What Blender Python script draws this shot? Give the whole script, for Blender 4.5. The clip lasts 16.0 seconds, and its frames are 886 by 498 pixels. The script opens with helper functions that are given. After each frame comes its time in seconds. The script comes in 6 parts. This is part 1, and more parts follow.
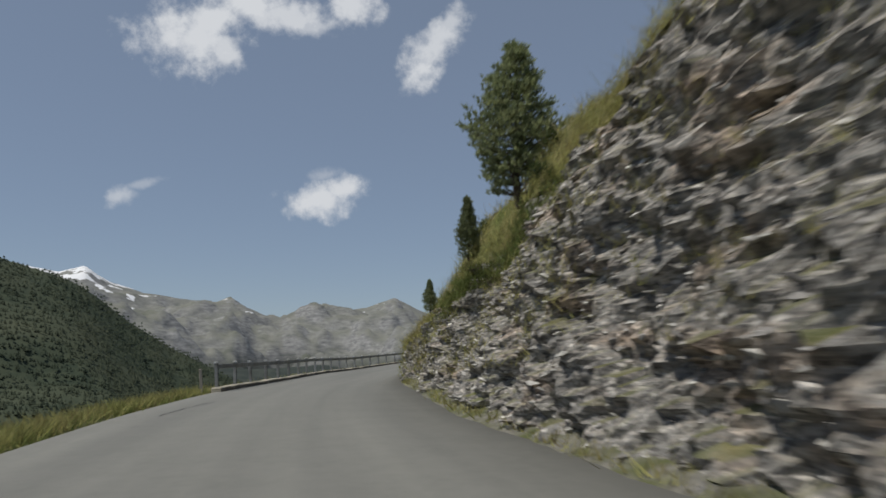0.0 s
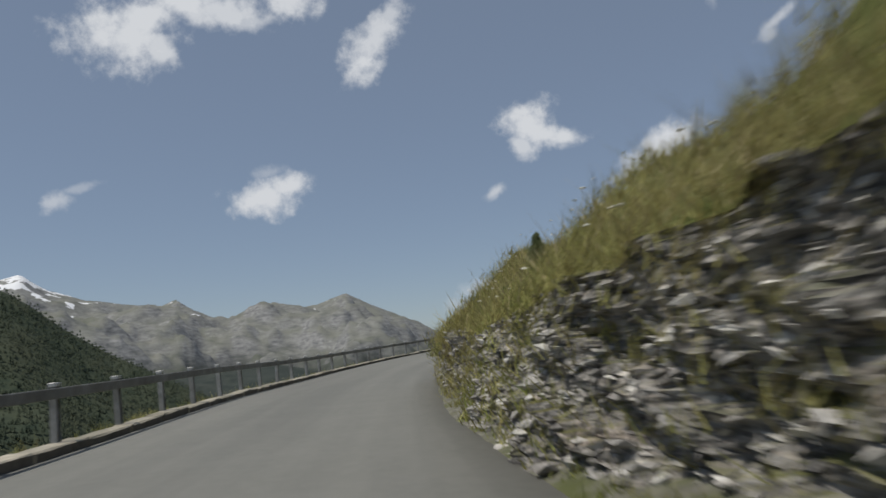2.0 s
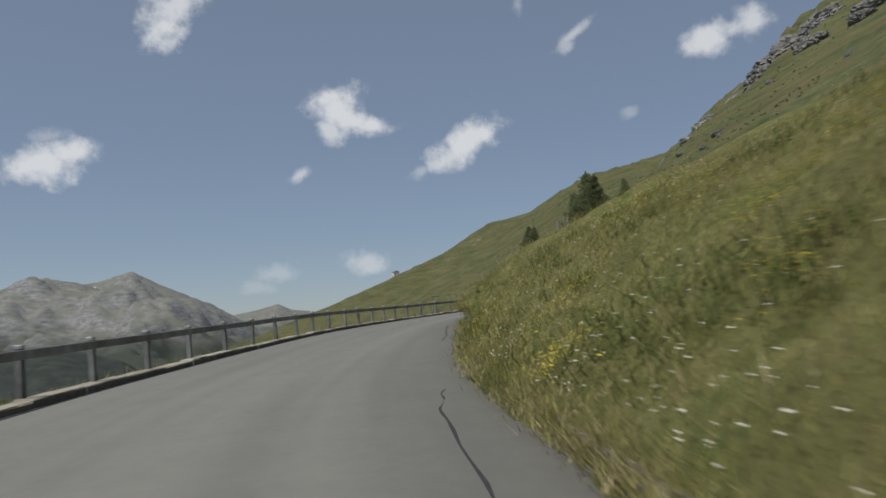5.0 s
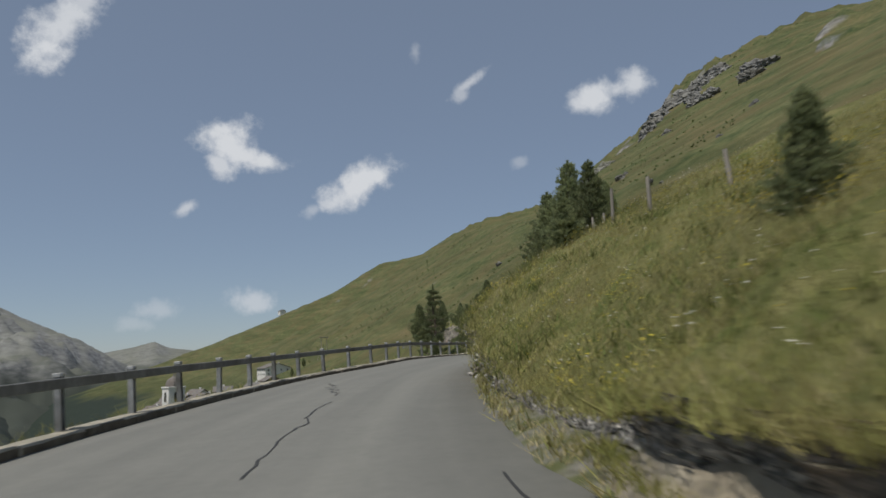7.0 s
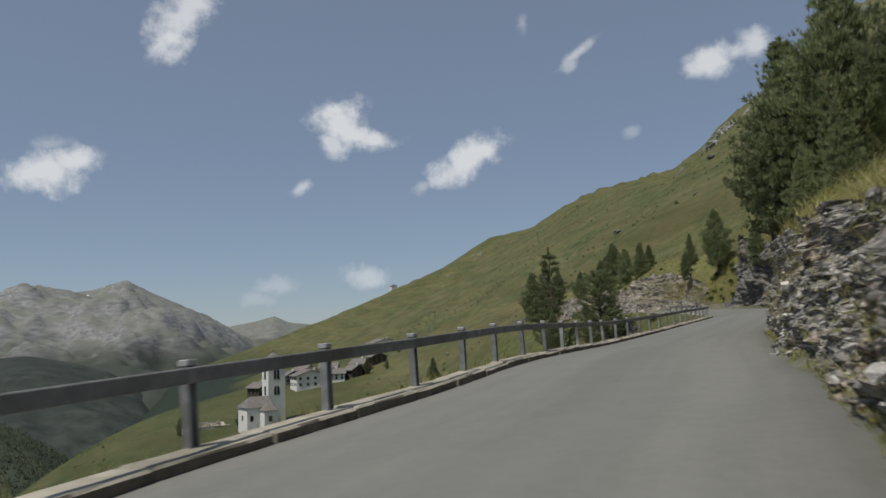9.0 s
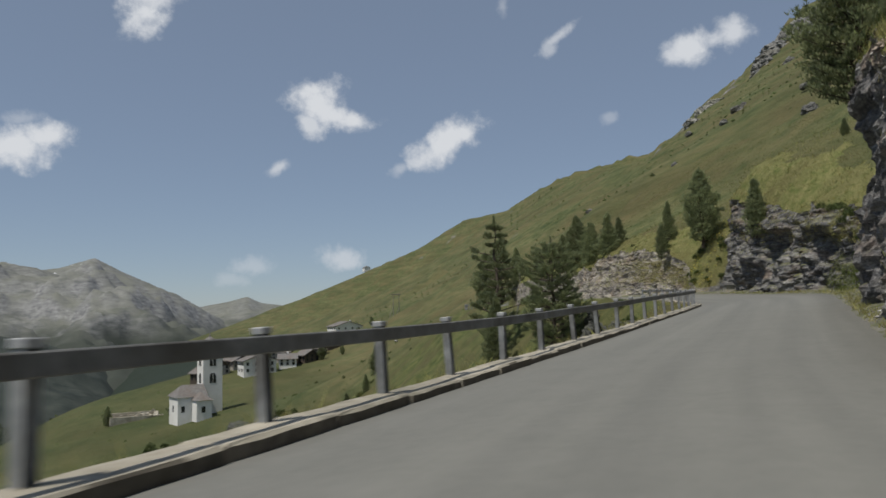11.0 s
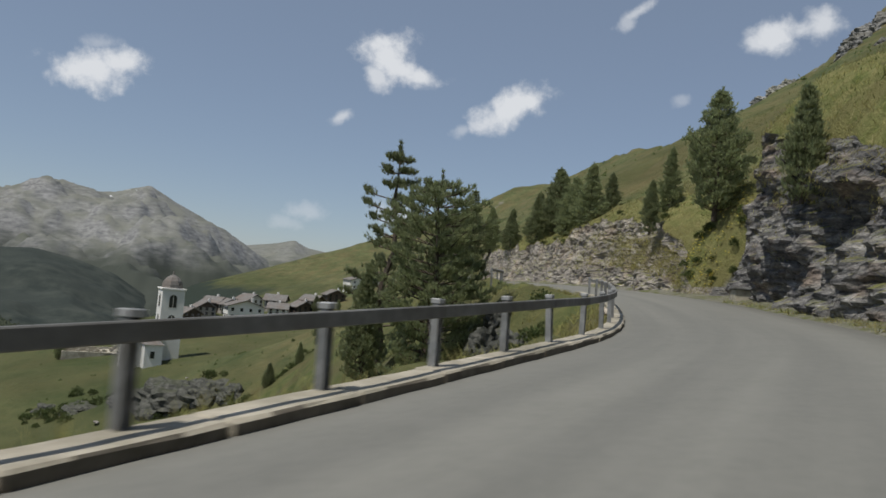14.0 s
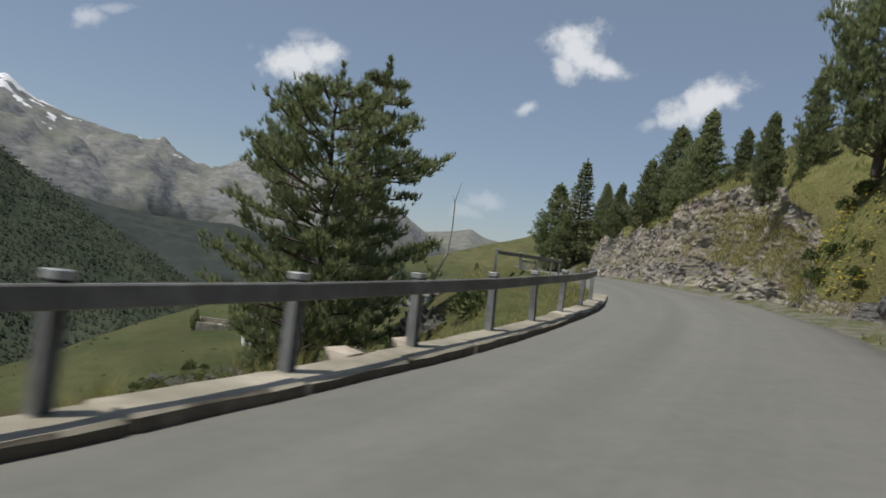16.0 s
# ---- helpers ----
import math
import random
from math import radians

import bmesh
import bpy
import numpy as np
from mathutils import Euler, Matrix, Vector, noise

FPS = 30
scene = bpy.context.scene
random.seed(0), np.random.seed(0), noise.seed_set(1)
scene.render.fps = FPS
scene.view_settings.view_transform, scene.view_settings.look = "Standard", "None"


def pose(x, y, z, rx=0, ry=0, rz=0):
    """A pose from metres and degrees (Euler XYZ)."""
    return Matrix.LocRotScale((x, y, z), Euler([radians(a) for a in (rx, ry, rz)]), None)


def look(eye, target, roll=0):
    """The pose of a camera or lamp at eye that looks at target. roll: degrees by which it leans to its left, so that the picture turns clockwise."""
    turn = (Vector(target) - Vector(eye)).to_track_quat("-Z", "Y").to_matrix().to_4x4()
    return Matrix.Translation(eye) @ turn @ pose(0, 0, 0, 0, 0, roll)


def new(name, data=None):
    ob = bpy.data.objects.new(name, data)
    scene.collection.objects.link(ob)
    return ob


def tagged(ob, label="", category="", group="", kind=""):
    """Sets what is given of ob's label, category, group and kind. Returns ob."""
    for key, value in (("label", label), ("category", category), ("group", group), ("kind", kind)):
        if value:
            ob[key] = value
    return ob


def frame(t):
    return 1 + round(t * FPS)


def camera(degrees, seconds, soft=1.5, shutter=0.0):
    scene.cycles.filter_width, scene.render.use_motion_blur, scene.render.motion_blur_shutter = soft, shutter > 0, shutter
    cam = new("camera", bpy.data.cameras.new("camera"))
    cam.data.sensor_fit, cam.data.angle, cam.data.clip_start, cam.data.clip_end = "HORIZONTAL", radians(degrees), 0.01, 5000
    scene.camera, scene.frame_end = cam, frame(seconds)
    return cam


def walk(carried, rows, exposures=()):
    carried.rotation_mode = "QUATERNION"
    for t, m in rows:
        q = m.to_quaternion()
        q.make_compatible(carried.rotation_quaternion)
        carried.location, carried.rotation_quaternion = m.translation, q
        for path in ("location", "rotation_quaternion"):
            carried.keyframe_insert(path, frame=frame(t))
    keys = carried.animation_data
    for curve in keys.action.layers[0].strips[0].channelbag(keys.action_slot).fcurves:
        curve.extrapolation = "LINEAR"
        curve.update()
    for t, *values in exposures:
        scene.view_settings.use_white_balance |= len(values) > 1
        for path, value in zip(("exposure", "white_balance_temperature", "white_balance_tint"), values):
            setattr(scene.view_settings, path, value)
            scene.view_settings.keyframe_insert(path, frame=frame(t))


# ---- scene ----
import itertools

cam = camera(60.0, 16.0, soft=1.6, shutter=0.3)
walk(cam, [
    (0.0, pose(0.00, 0.00, 0.00, 98.26, 1.53, -0.00)),
    (0.5, pose(-0.91, 6.92, 0.08, 98.46, 1.72, 0.93)),
    (1.0, pose(-1.72, 13.81, 0.19, 96.75, 3.12, -0.64)),
    (1.5, pose(-2.38, 20.48, 0.21, 95.61, 5.06, -1.49)),
    (2.0, pose(-3.01, 27.08, 0.31, 97.51, 4.48, -3.44)),
    (2.5, pose(-3.42, 33.66, 0.39, 97.76, 4.48, -4.85)),
    (3.0, pose(-3.58, 40.13, 0.49, 96.89, 4.33, -6.84)),
    (3.5, pose(-3.50, 46.46, 0.54, 97.74, 4.54, -10.10)),
    (4.0, pose(-3.11, 52.72, 0.64, 96.12, 4.64, -12.64)),
    (6.5, pose(3.29, 83.69, 1.65, 96.69, 1.46, -25.60)),
    (7.0, pose(5.33, 89.73, 1.89, 98.24, 2.25, -26.75)),
    (7.5, pose(7.59, 95.65, 2.03, 98.13, 2.11, -28.43)),
    (8.0, pose(10.08, 101.29, 2.21, 96.28, 2.93, -26.75)),
    (8.5, pose(12.66, 106.58, 2.44, 96.04, 3.04, -23.41)),
    (9.0, pose(15.25, 111.59, 2.69, 96.66, 2.06, -18.51)),
    (11.5, pose(32.08, 134.25, 3.40, 95.14, 1.01, -21.98)),
    (12.0, pose(35.87, 138.44, 3.68, 95.30, 0.36, -24.08)),
    (12.5, pose(39.84, 142.63, 3.97, 95.20, -0.74, -24.92)),
    (13.0, pose(43.90, 146.60, 4.28, 95.85, -0.32, -23.28)),
    (13.5, pose(48.00, 150.48, 4.49, 93.81, -2.76, -18.89)),
    (14.0, pose(52.05, 154.38, 4.73, 92.49, -5.32, -17.01)),
    (14.5, pose(56.01, 158.36, 4.94, 92.68, -6.48, -14.44)),
    (15.0, pose(59.82, 162.42, 5.17, 92.12, -7.54, -12.48)),
    (15.5, pose(63.36, 166.72, 5.37, 91.87, -9.29, -7.94)),
    (16.0, pose(66.62, 171.27, 5.53, 90.28, -8.68, -3.80)),
], exposures=[(0.0, 0.07), (9.2, 0.08), (11.5, 0.15), (16.0, 0.21)])

# ---- light ----
SUN_EL, SUN_AZ = 63.0, 112.0  # degrees above the horizon; bearing to the left of +y
to_sun = Vector((-math.sin(radians(SUN_AZ)) * math.cos(radians(SUN_EL)), math.cos(radians(SUN_AZ)) * math.cos(radians(SUN_EL)), math.sin(radians(SUN_EL))))
sun = new("sun", bpy.data.lights.new("sun", "SUN"))
sun.data.energy, sun.data.angle, sun.data.color = 3.1, radians(0.6), (1.0, 0.95, 0.86)
sun.matrix_world = look(to_sun * 100, (0, 0, 0))

world = bpy.data.worlds.new("world")
scene.world = world
world.use_nodes = True
wn, wl = world.node_tree.nodes, world.node_tree.links
wn.clear()


def wnode(kind, **inputs):
    n = wn.new(kind)
    for k, val in inputs.items():
        n.inputs[int(k[1:])].default_value = val
    return n


sky = wn.new("ShaderNodeTexSky")
sky.sky_type, sky.sun_disc = "NISHITA", False
sky.sun_elevation, sky.sun_rotation = radians(SUN_EL), radians(-SUN_AZ)
sky.altitude, sky.air_density, sky.dust_density, sky.ozone_density = 1900, 1.0, 1.6, 1.2
coord = wn.new("ShaderNodeTexCoord")
cloud_noise = wn.new("ShaderNodeTexNoise")
cloud_noise.inputs["Scale"].default_value, cloud_noise.inputs["Detail"].default_value, cloud_noise.inputs["Roughness"].default_value = 36.0, 7.0, 0.62
wl.new(coord.outputs["Generated"], cloud_noise.inputs["Vector"])
wobble = wnode("ShaderNodeMath", _1=0.5)
wobble.operation = "SUBTRACT"
wl.new(cloud_noise.outputs["Fac"], wobble.inputs[0])
# clouds: bearing, height, half width, half height (degrees), lean, thickness
CLOUDS = {
    "arm": [(-11.31, 16.41, 1.56, 1.05, 2, 1), (-11.19, 16.97, 1.01, 0.54, 2, 1), (-10.71, 14.63, 0.68, 0.81, 61, 0.85), (-12.53, 15.29, 1.02, 0.63, -14, 1), (-13.88, 14.88, 1.27, 0.52, -7, 1), (-11.6, 15.6, 1.3, 0.9, 0, 1)],
    "boot": [(-21.3, 13.57, 1.75, 0.84, 21, 1), (-22.17, 13.8, 0.83, 0.63, -1, 1), (-19.27, 12.18, 1.25, 0.83, 29, 0.9), (-20.43, 12.87, 1.04, 0.75, 19, 1), (-17.32, 11.32, 0.62, 0.37, 20, 0.4)],
    "far": [(-8.37, 11.45, 0.7, 0.31, 32, 0.7), (-12.9, 4.78, 1.27, 0.6, -1, 0.6), (-6.55, 4.28, 1.34, 0.52, -1, 0.35), (-5.1, 3.25, 0.87, 0.4, -1, 0.25)],
    "right": [(-39.23, 18.6, 1.34, 0.79, 4, 0.95), (-38.15, 18.26, 0.87, 0.52, 14, 0.85), (-40.72, 18.92, 1.17, 0.55, 3, 0.8), (-41.99, 19.16, 1.04, 0.77, 3, 0.85)],
    "wisp": [(-29.7, 20.38, 1.22, 0.28, 34, 0.65), (-28.87, 19.66, 0.57, 0.41, 57, 0.5), (-25.52, 22.71, 0.33, 0.57, -2, 0.3), (-33.12, 14.4, 0.5, 0.33, 11, 0.3)],
    "mid": [(8.9, 12.1, 1.98, 1.07, 5, 1), (7.46, 12.77, 1.49, 0.83, 0, 1), (9.86, 11.68, 1.31, 0.82, 11, 1), (8.59, 13.84, 1.07, 0.41, 11, 0.35)],
    "slant": [(0.42, 22.85, 2.48, 0.96, 50, 0.9), (1.43, 21.51, 1.23, 1.02, 28, 1), (-1.19, 24.49, 1.18, 0.55, 57, 0.75)],
    "pile": [(18.38, 22.96, 2.65, 1.69, 1, 1), (16.99, 24.14, 1.9, 1.14, 15, 1), (16.15, 22.51, 0.99, 0.99, 5, 0.9)],
    "top": [(11.78, 24.98, 3.66, 0.85, -4, 0.9), (13.9, 25.59, 2.29, 0.84, 5, 1), (9.62, 24.43, 1.58, 0.55, 3, 0.7), (6.34, 25.95, 1.44, 1.28, 20, 0.95)],
    "streak": [(22.98, 11.89, 0.88, 0.52, 30, 0.6), (21.68, 12.75, 1.11, 0.26, 16, 0.35)],
}
total = None
for az, el, a, b, lean, thick in itertools.chain(*CLOUDS.values()):
    az, el, lean = radians(az), radians(el), radians(lean)
    ahead = Vector((-math.sin(az) * math.cos(el), math.cos(az) * math.cos(el), math.sin(el)))
    right = Vector((math.cos(az), math.sin(az), 0))
    up = right.cross(ahead)
    r2, u2 = right * math.cos(lean) + up * math.sin(lean), up * math.cos(lean) - right * math.sin(lean)
    off = wnode("ShaderNodeVectorMath", _1=ahead)
    off.operation = "SUBTRACT"
    wl.new(coord.outputs["Generated"], off.inputs[0])
    dx = wnode("ShaderNodeVectorMath", _1=r2 / radians(a * 1.4))
    dy = wnode("ShaderNodeVectorMath", _1=u2 / radians(b * 1.5))
    dz = wnode("ShaderNodeVectorMath", _1=ahead * 3)
    comb = wn.new("ShaderNodeCombineXYZ")
    for i, d in enumerate((dx, dy, dz)):
        d.operation = "DOT_PRODUCT"
        wl.new(off.outputs[0], d.inputs[0])
        wl.new(d.outputs["Value"], comb.inputs[i])
    ln = wn.new("ShaderNodeVectorMath")
    ln.operation = "LENGTH"
    wl.new(comb.outputs[0], ln.inputs[0])
    add = wnode("ShaderNodeMath", _1=2.1)
    add.operation = "MULTIPLY_ADD"
    wl.new(wobble.outputs[0], add.inputs[0])
    wl.new(ln.outputs["Value"], add.inputs[2])
    ramp = wn.new("ShaderNodeMapRange")
    ramp.interpolation_type = "SMOOTHSTEP"
    for i, val in ((1, 1.2), (2, 0.22), (3, 0.0), (4, thick)):
        ramp.inputs[i].default_value = val
    wl.new(add.outputs[0], ramp.inputs[0])
    if total is None:
        total = ramp.outputs[0]
    else:
        mx = wn.new("ShaderNodeMath")
        mx.operation = "MAXIMUM"
        wl.new(total, mx.inputs[0])
        wl.new(ramp.outputs[0], mx.inputs[1])
        total = mx.outputs[0]
skybg, cloudbg, mixbg, wout = wn.new("ShaderNodeBackground"), wn.new("ShaderNodeBackground"), wn.new("ShaderNodeMixShader"), wn.new("ShaderNodeOutputWorld")
SKY = 0.068
skybg.inputs[1].default_value = SKY
cloudbg.inputs[0].default_value, cloudbg.inputs[1].default_value = (0.60, 0.62, 0.65, 1), 1.0
tint = wn.new("ShaderNodeMix")
tint.data_type, tint.blend_type = "RGBA", "MIX"
tint.inputs[0].default_value = 0.4
tint.inputs[7].default_value = (4.1, 4.9, 6.1, 1)
wl.new(sky.outputs[0], tint.inputs[6])
wl.new(tint.outputs[2], skybg.inputs[0])
wl.new(total, mixbg.inputs[0])
wl.new(skybg.outputs[0], mixbg.inputs[1])
wl.new(cloudbg.outputs[0], mixbg.inputs[2])
wl.new(mixbg.outputs[0], wout.inputs[0])


# ---- materials ----
def material(name, c1, c2, scale=4.0, rough=0.9, bump=0.3, bump_scale=30.0, c3=None, metal=0.0, rand=0.0, spec=0.3, stretch=(1, 1, 1), big=0.35, dist=0.02, island=0.0):
    """Two or three base colours mixed by noise at two sizes, with fine relief."""
    m = bpy.data.materials.new(name)
    m.use_nodes = True
    nt = m.node_tree
    n, l = nt.nodes, nt.links
    bs = n["Principled BSDF"]
    bs.inputs["Roughness"].default_value, bs.inputs["Metallic"].default_value, bs.inputs["Specular IOR Level"].default_value = rough, metal, spec
    geo = n.new("ShaderNodeNewGeometry")
    mp = n.new("ShaderNodeMapping")
    mp.inputs["Scale"].default_value = stretch
    l.new(geo.outputs["Position"], mp.inputs[0])

    def noise_tex(sc, detail=6.0):
        t = n.new("ShaderNodeTexNoise")
        t.inputs["Scale"].default_value, t.inputs["Detail"].default_value, t.inputs["Roughness"].default_value = sc, detail, 0.6
        l.new(mp.outputs[0], t.inputs["Vector"])
        return t

    def ramp_of(sock, lo, hi):
        r = n.new("ShaderNodeMapRange")
        r.inputs[1].default_value, r.inputs[2].default_value = lo, hi
        l.new(sock, r.inputs[0])
        return r.outputs[0]

    def mix(fac, a, b):
        x = n.new("ShaderNodeMix")
        x.data_type = "RGBA"
        if isinstance(fac, float):
            x.inputs[0].default_value = fac
        else:
            l.new(fac, x.inputs[0])
        for i, c in ((6, a), (7, b)):
            if isinstance(c, tuple):
                x.inputs[i].default_value = (*c, 1)
            else:
                l.new(c, x.inputs[i])
        return x.outputs[2]

    fine = noise_tex(scale)
    col = mix(ramp_of(fine.outputs["Fac"], 0.36, 0.64), c1, c2)
    if c3:
        coarse = noise_tex(scale * 0.17, 4.0)
        col = mix(ramp_of(coarse.outputs["Fac"], 0.5 - 0.1, 0.5 + big * 0.6), col, c3)
    if rand:
        oi = n.new("ShaderNodeObjectInfo")
        hs = n.new("ShaderNodeHueSaturation")
        l.new(ramp_of(oi.outputs["Random"], 0, 1), hs.inputs["Value"])
        rr = hs.inputs["Value"].links[0].from_node
        rr.inputs[3].default_value, rr.inputs[4].default_value = 1 - rand, 1 + rand
        l.new(col, hs.inputs["Color"])
        col = hs.outputs[0]
    if island:
        hi_ = n.new("ShaderNodeHueSaturation")
        for sock, lo_, top_ in (("Value", 1 - island, 1 + island), ("Hue", 0.5 - 0.045 * island, 0.5 + 0.035 * island)):
            ri = n.new("ShaderNodeMapRange")
            ri.inputs[3].default_value, ri.inputs[4].default_value = (lo_, top_)
            l.new(geo.outputs["Random Per Island"], ri.inputs[0])
            l.new(ri.outputs[0], hi_.inputs[sock])
        l.new(col, hi_.inputs["Color"])
        col = hi_.outputs[0]
    l.new(col, bs.inputs["Base Color"])
    if bump:
        bt = noise_tex(bump_scale, 8.0)
        bp = n.new("ShaderNodeBump")
        bp.inputs["Strength"].default_value, bp.inputs["Distance"].default_value = bump, dist
        l.new(bt.outputs["Fac"], bp.inputs["Height"])
        l.new(bp.outputs[0], bs.inputs["Normal"])
    m["mix"] = 0
    return m


def steep_mix(name, flat, steep, lo, hi, sc, chips=0.0, snow=None, woods=None, flat_z=3.0, rusty=0.6, tones=((0.42, 0.41, 0.40), (0.95, 0.94, 0.92), (1.15, 1.08, 1.0), (1.9, 1.85, 1.78)), seams=0.0):
    """One surface that is turf where it lies flatter and bare rock where it is steep or worn."""
    m = flat.copy()
    m.name = name
    n, l = m.node_tree.nodes, m.node_tree.links
    base = n["Principled BSDF"].inputs["Base Color"]
    col_flat = base.links[0].from_socket
    geo = [x for x in n if x.bl_idname == "ShaderNodeNewGeometry"][0]
    sep = n.new("ShaderNodeSeparateXYZ")
    l.new(geo.outputs["Normal"], sep.inputs[0])
    tx = n.new("ShaderNodeTexNoise")
    tx.inputs["Scale"].default_value, tx.inputs["Detail"].default_value = sc, 5.0
    l.new(geo.outputs["Position"], tx.inputs["Vector"])
    ad = n.new("ShaderNodeMath")
    ad.operation = "MULTIPLY_ADD"
    ad.inputs[1].default_value = 0.55
    l.new(tx.outputs["Fac"], ad.inputs[0])
    l.new(sep.outputs[2], ad.inputs[2])
    mr = n.new("ShaderNodeMapRange")
    mr.inputs[1].default_value, mr.inputs[2].default_value = lo, hi
    l.new(ad.outputs[0], mr.inputs[0])
    t2 = n.new("ShaderNodeTexNoise")
    t2.inputs["Scale"].default_value, t2.inputs["Detail"].default_value, t2.inputs["Roughness"].default_value = steep[2], 8.0, 0.65
    mp = n.new("ShaderNodeMapping")
    mp.inputs["Scale"].default_value = (1, 1, flat_z)
    mp.inputs["Rotation"].default_value = (0.25, 0.2, 0)
    l.new(geo.outputs["Position"], mp.inputs[0])
    l.new(mp.outputs[0], t2.inputs["Vector"])
    cr = n.new("ShaderNodeValToRGB")
    cr.color_ramp.elements[0].position, cr.color_ramp.elements[1].position = 0.33, 0.68
    cr.color_ramp.elements[0].color, cr.color_ramp.elements[1].color = (*steep[0], 1), (*steep[1], 1)
    l.new(t2.outputs["Fac"], cr.inputs[0])
    bare = cr.outputs[0]
    if chips:
        vo = n.new("ShaderNodeTexVoronoi")
        vo.inputs["Scale"].default_value = chips
        wob = n.new("ShaderNodeMix")
        wob.data_type, wob.blend_type = "RGBA", "LINEAR_LIGHT"
        wob.inputs[0].default_value = 0.06
        l.new(mp.outputs[0], wob.inputs[6])
        l.new(t2.outputs["Color"], wob.inputs[7])
        l.new(wob.outputs[2], vo.inputs["Vector"])
        sp = n.new("ShaderNodeSeparateColor")
        l.new(vo.outputs["Color"], sp.inputs[0])
        tone = n.new("ShaderNodeValToRGB")
        e = tone.color_ramp.elements
        e[0].position, e[0].color = 0.0, (*tones[0], 1)
        e[1].position, e[1].color = 1.0, (*tones[3], 1)
        for pos_, col_ in ((0.55, tones[1]), (0.86, tones[2])):
            k = e.new(pos_)
            k.color = (*col_, 1)
        l.new(sp.outputs[0], tone.inputs[0])
        mu = n.new("ShaderNodeMix")
        mu.data_type, mu.blend_type = "RGBA", "MULTIPLY"
        mu.inputs[0].default_value = 1.0
        l.new(bare, mu.inputs[6])
        l.new(tone.outputs[0], mu.inputs[7])
        bare = mu.outputs[2]
        rt = n.new("ShaderNodeTexNoise")
        rt.inputs["Scale"].default_value, rt.inputs["Detail"].default_value = 0.45, 5.0
        l.new(mp.outputs[0], rt.inputs["Vector"])
        rr = n.new("ShaderNodeMapRange")
        rr.inputs[1].default_value, rr.inputs[2].default_value, rr.inputs[4].default_value = 0.54, 0.68, rusty
        l.new(rt.outputs["Fac"], rr.inputs[0])
        rust = n.new("ShaderNodeMix")
        rust.data_type, rust.blend_type = "RGBA", "MULTIPLY"
        rust.inputs[7].default_value = (1.25, 0.95, 0.72, 1)
        l.new(rr.outputs[0], rust.inputs[0])
        l.new(bare, rust.inputs[6])
        bare = rust.outputs[2]
    if seams:
        # beds of paler and darker stone, wavering along the strata
        sm_ = n.new("ShaderNodeMapping")
        sm_.inputs["Scale"].default_value = (0.16, 0.16, 2.2)
        sm_.inputs["Rotation"].default_value = (0.2, 0.14, 0)
        l.new(geo.outputs["Position"], sm_.inputs[0])
        sx = n.new("ShaderNodeTexNoise")
        sx.inputs["Scale"].default_value, sx.inputs["Detail"].default_value, sx.inputs["Roughness"].default_value, sx.inputs["Distortion"].default_value = 1.0, 7.0, 0.7, 0.6
        l.new(sm_.outputs[0], sx.inputs["Vector"])
        sr = n.new("ShaderNodeValToRGB")
        sr.color_ramp.elements[0].position, sr.color_ramp.elements[1].position = 0.36, 0.66
        sr.color_ramp.elements[0].color, sr.color_ramp.elements[1].color = (1 - seams, 1 - seams, 1 - 0.9 * seams, 1), (1 + seams, 1 + 0.95 * seams, 1 + 0.85 * seams, 1)
        l.new(sx.outputs["Fac"], sr.inputs[0])
        sq = n.new("ShaderNodeMix")
        sq.data_type, sq.blend_type = "RGBA", "MULTIPLY"
        sq.inputs[0].default_value = 1.0
        l.new(bare, sq.inputs[6])
        l.new(sr.outputs[0], sq.inputs[7])
        bare = sq.outputs[2]
    x = n.new("ShaderNodeMix")
    x.data_type = "RGBA"
    l.new(mr.outputs[0], x.inputs[0])
    l.new(bare, x.inputs[6])
    l.new(col_flat, x.inputs[7])
    out = x.outputs[2]
    if snow:
        ps = n.new("ShaderNodeSeparateXYZ")
        l.new(geo.outputs["Position"], ps.inputs[0])
        sn = n.new("ShaderNodeTexNoise")
        sn.inputs["Scale"].default_value, sn.inputs["Detail"].default_value = 0.012, 4.0
        l.new(geo.outputs["Position"], sn.inputs["Vector"])
        hi_ = n.new("ShaderNodeMapRange")
        hi_.inputs[1].default_value, hi_.inputs[2].default_value, hi_.inputs[4].default_value = snow[0], snow[1], 0.30
        l.new(ps.outputs[2], hi_.inputs[0])
        sm = n.new("ShaderNodeMath")
        sm.operation = "ADD"
        l.new(sn.outputs["Fac"], sm.inputs[0])
        l.new(hi_.outputs[0], sm.inputs[1])
        st = n.new("ShaderNodeMapRange")
        st.inputs[1].default_value, st.inputs[2].default_value = 0.765, 0.79
        l.new(sm.outputs[0], st.inputs[0])
        y = n.new("ShaderNodeMix")
        y.data_type = "RGBA"
        y.inputs[7].default_value = (0.75, 0.76, 0.78, 1)
        l.new(st.outputs[0], y.inputs[0])
        l.new(out, y.inputs[6])
        out = y.outputs[2]
    if woods:
        pw = n.new("ShaderNodeSeparateXYZ")
        l.new(geo.outputs["Position"], pw.inputs[0])
        wt = n.new("ShaderNodeTexNoise")
        wt.inputs["Scale"].default_value, wt.inputs["Detail"].default_value = woods[3], 6.0
        l.new(geo.outputs["Position"], wt.inputs["Vector"])
        wm = n.new("ShaderNodeMath")
        wm.operation = "MULTIPLY_ADD"
        wm.inputs[1].default_value = -woods[2]
        l.new(wt.outputs["Fac"], wm.inputs[0])
        l.new(pw.outputs[2], wm.inputs[2])
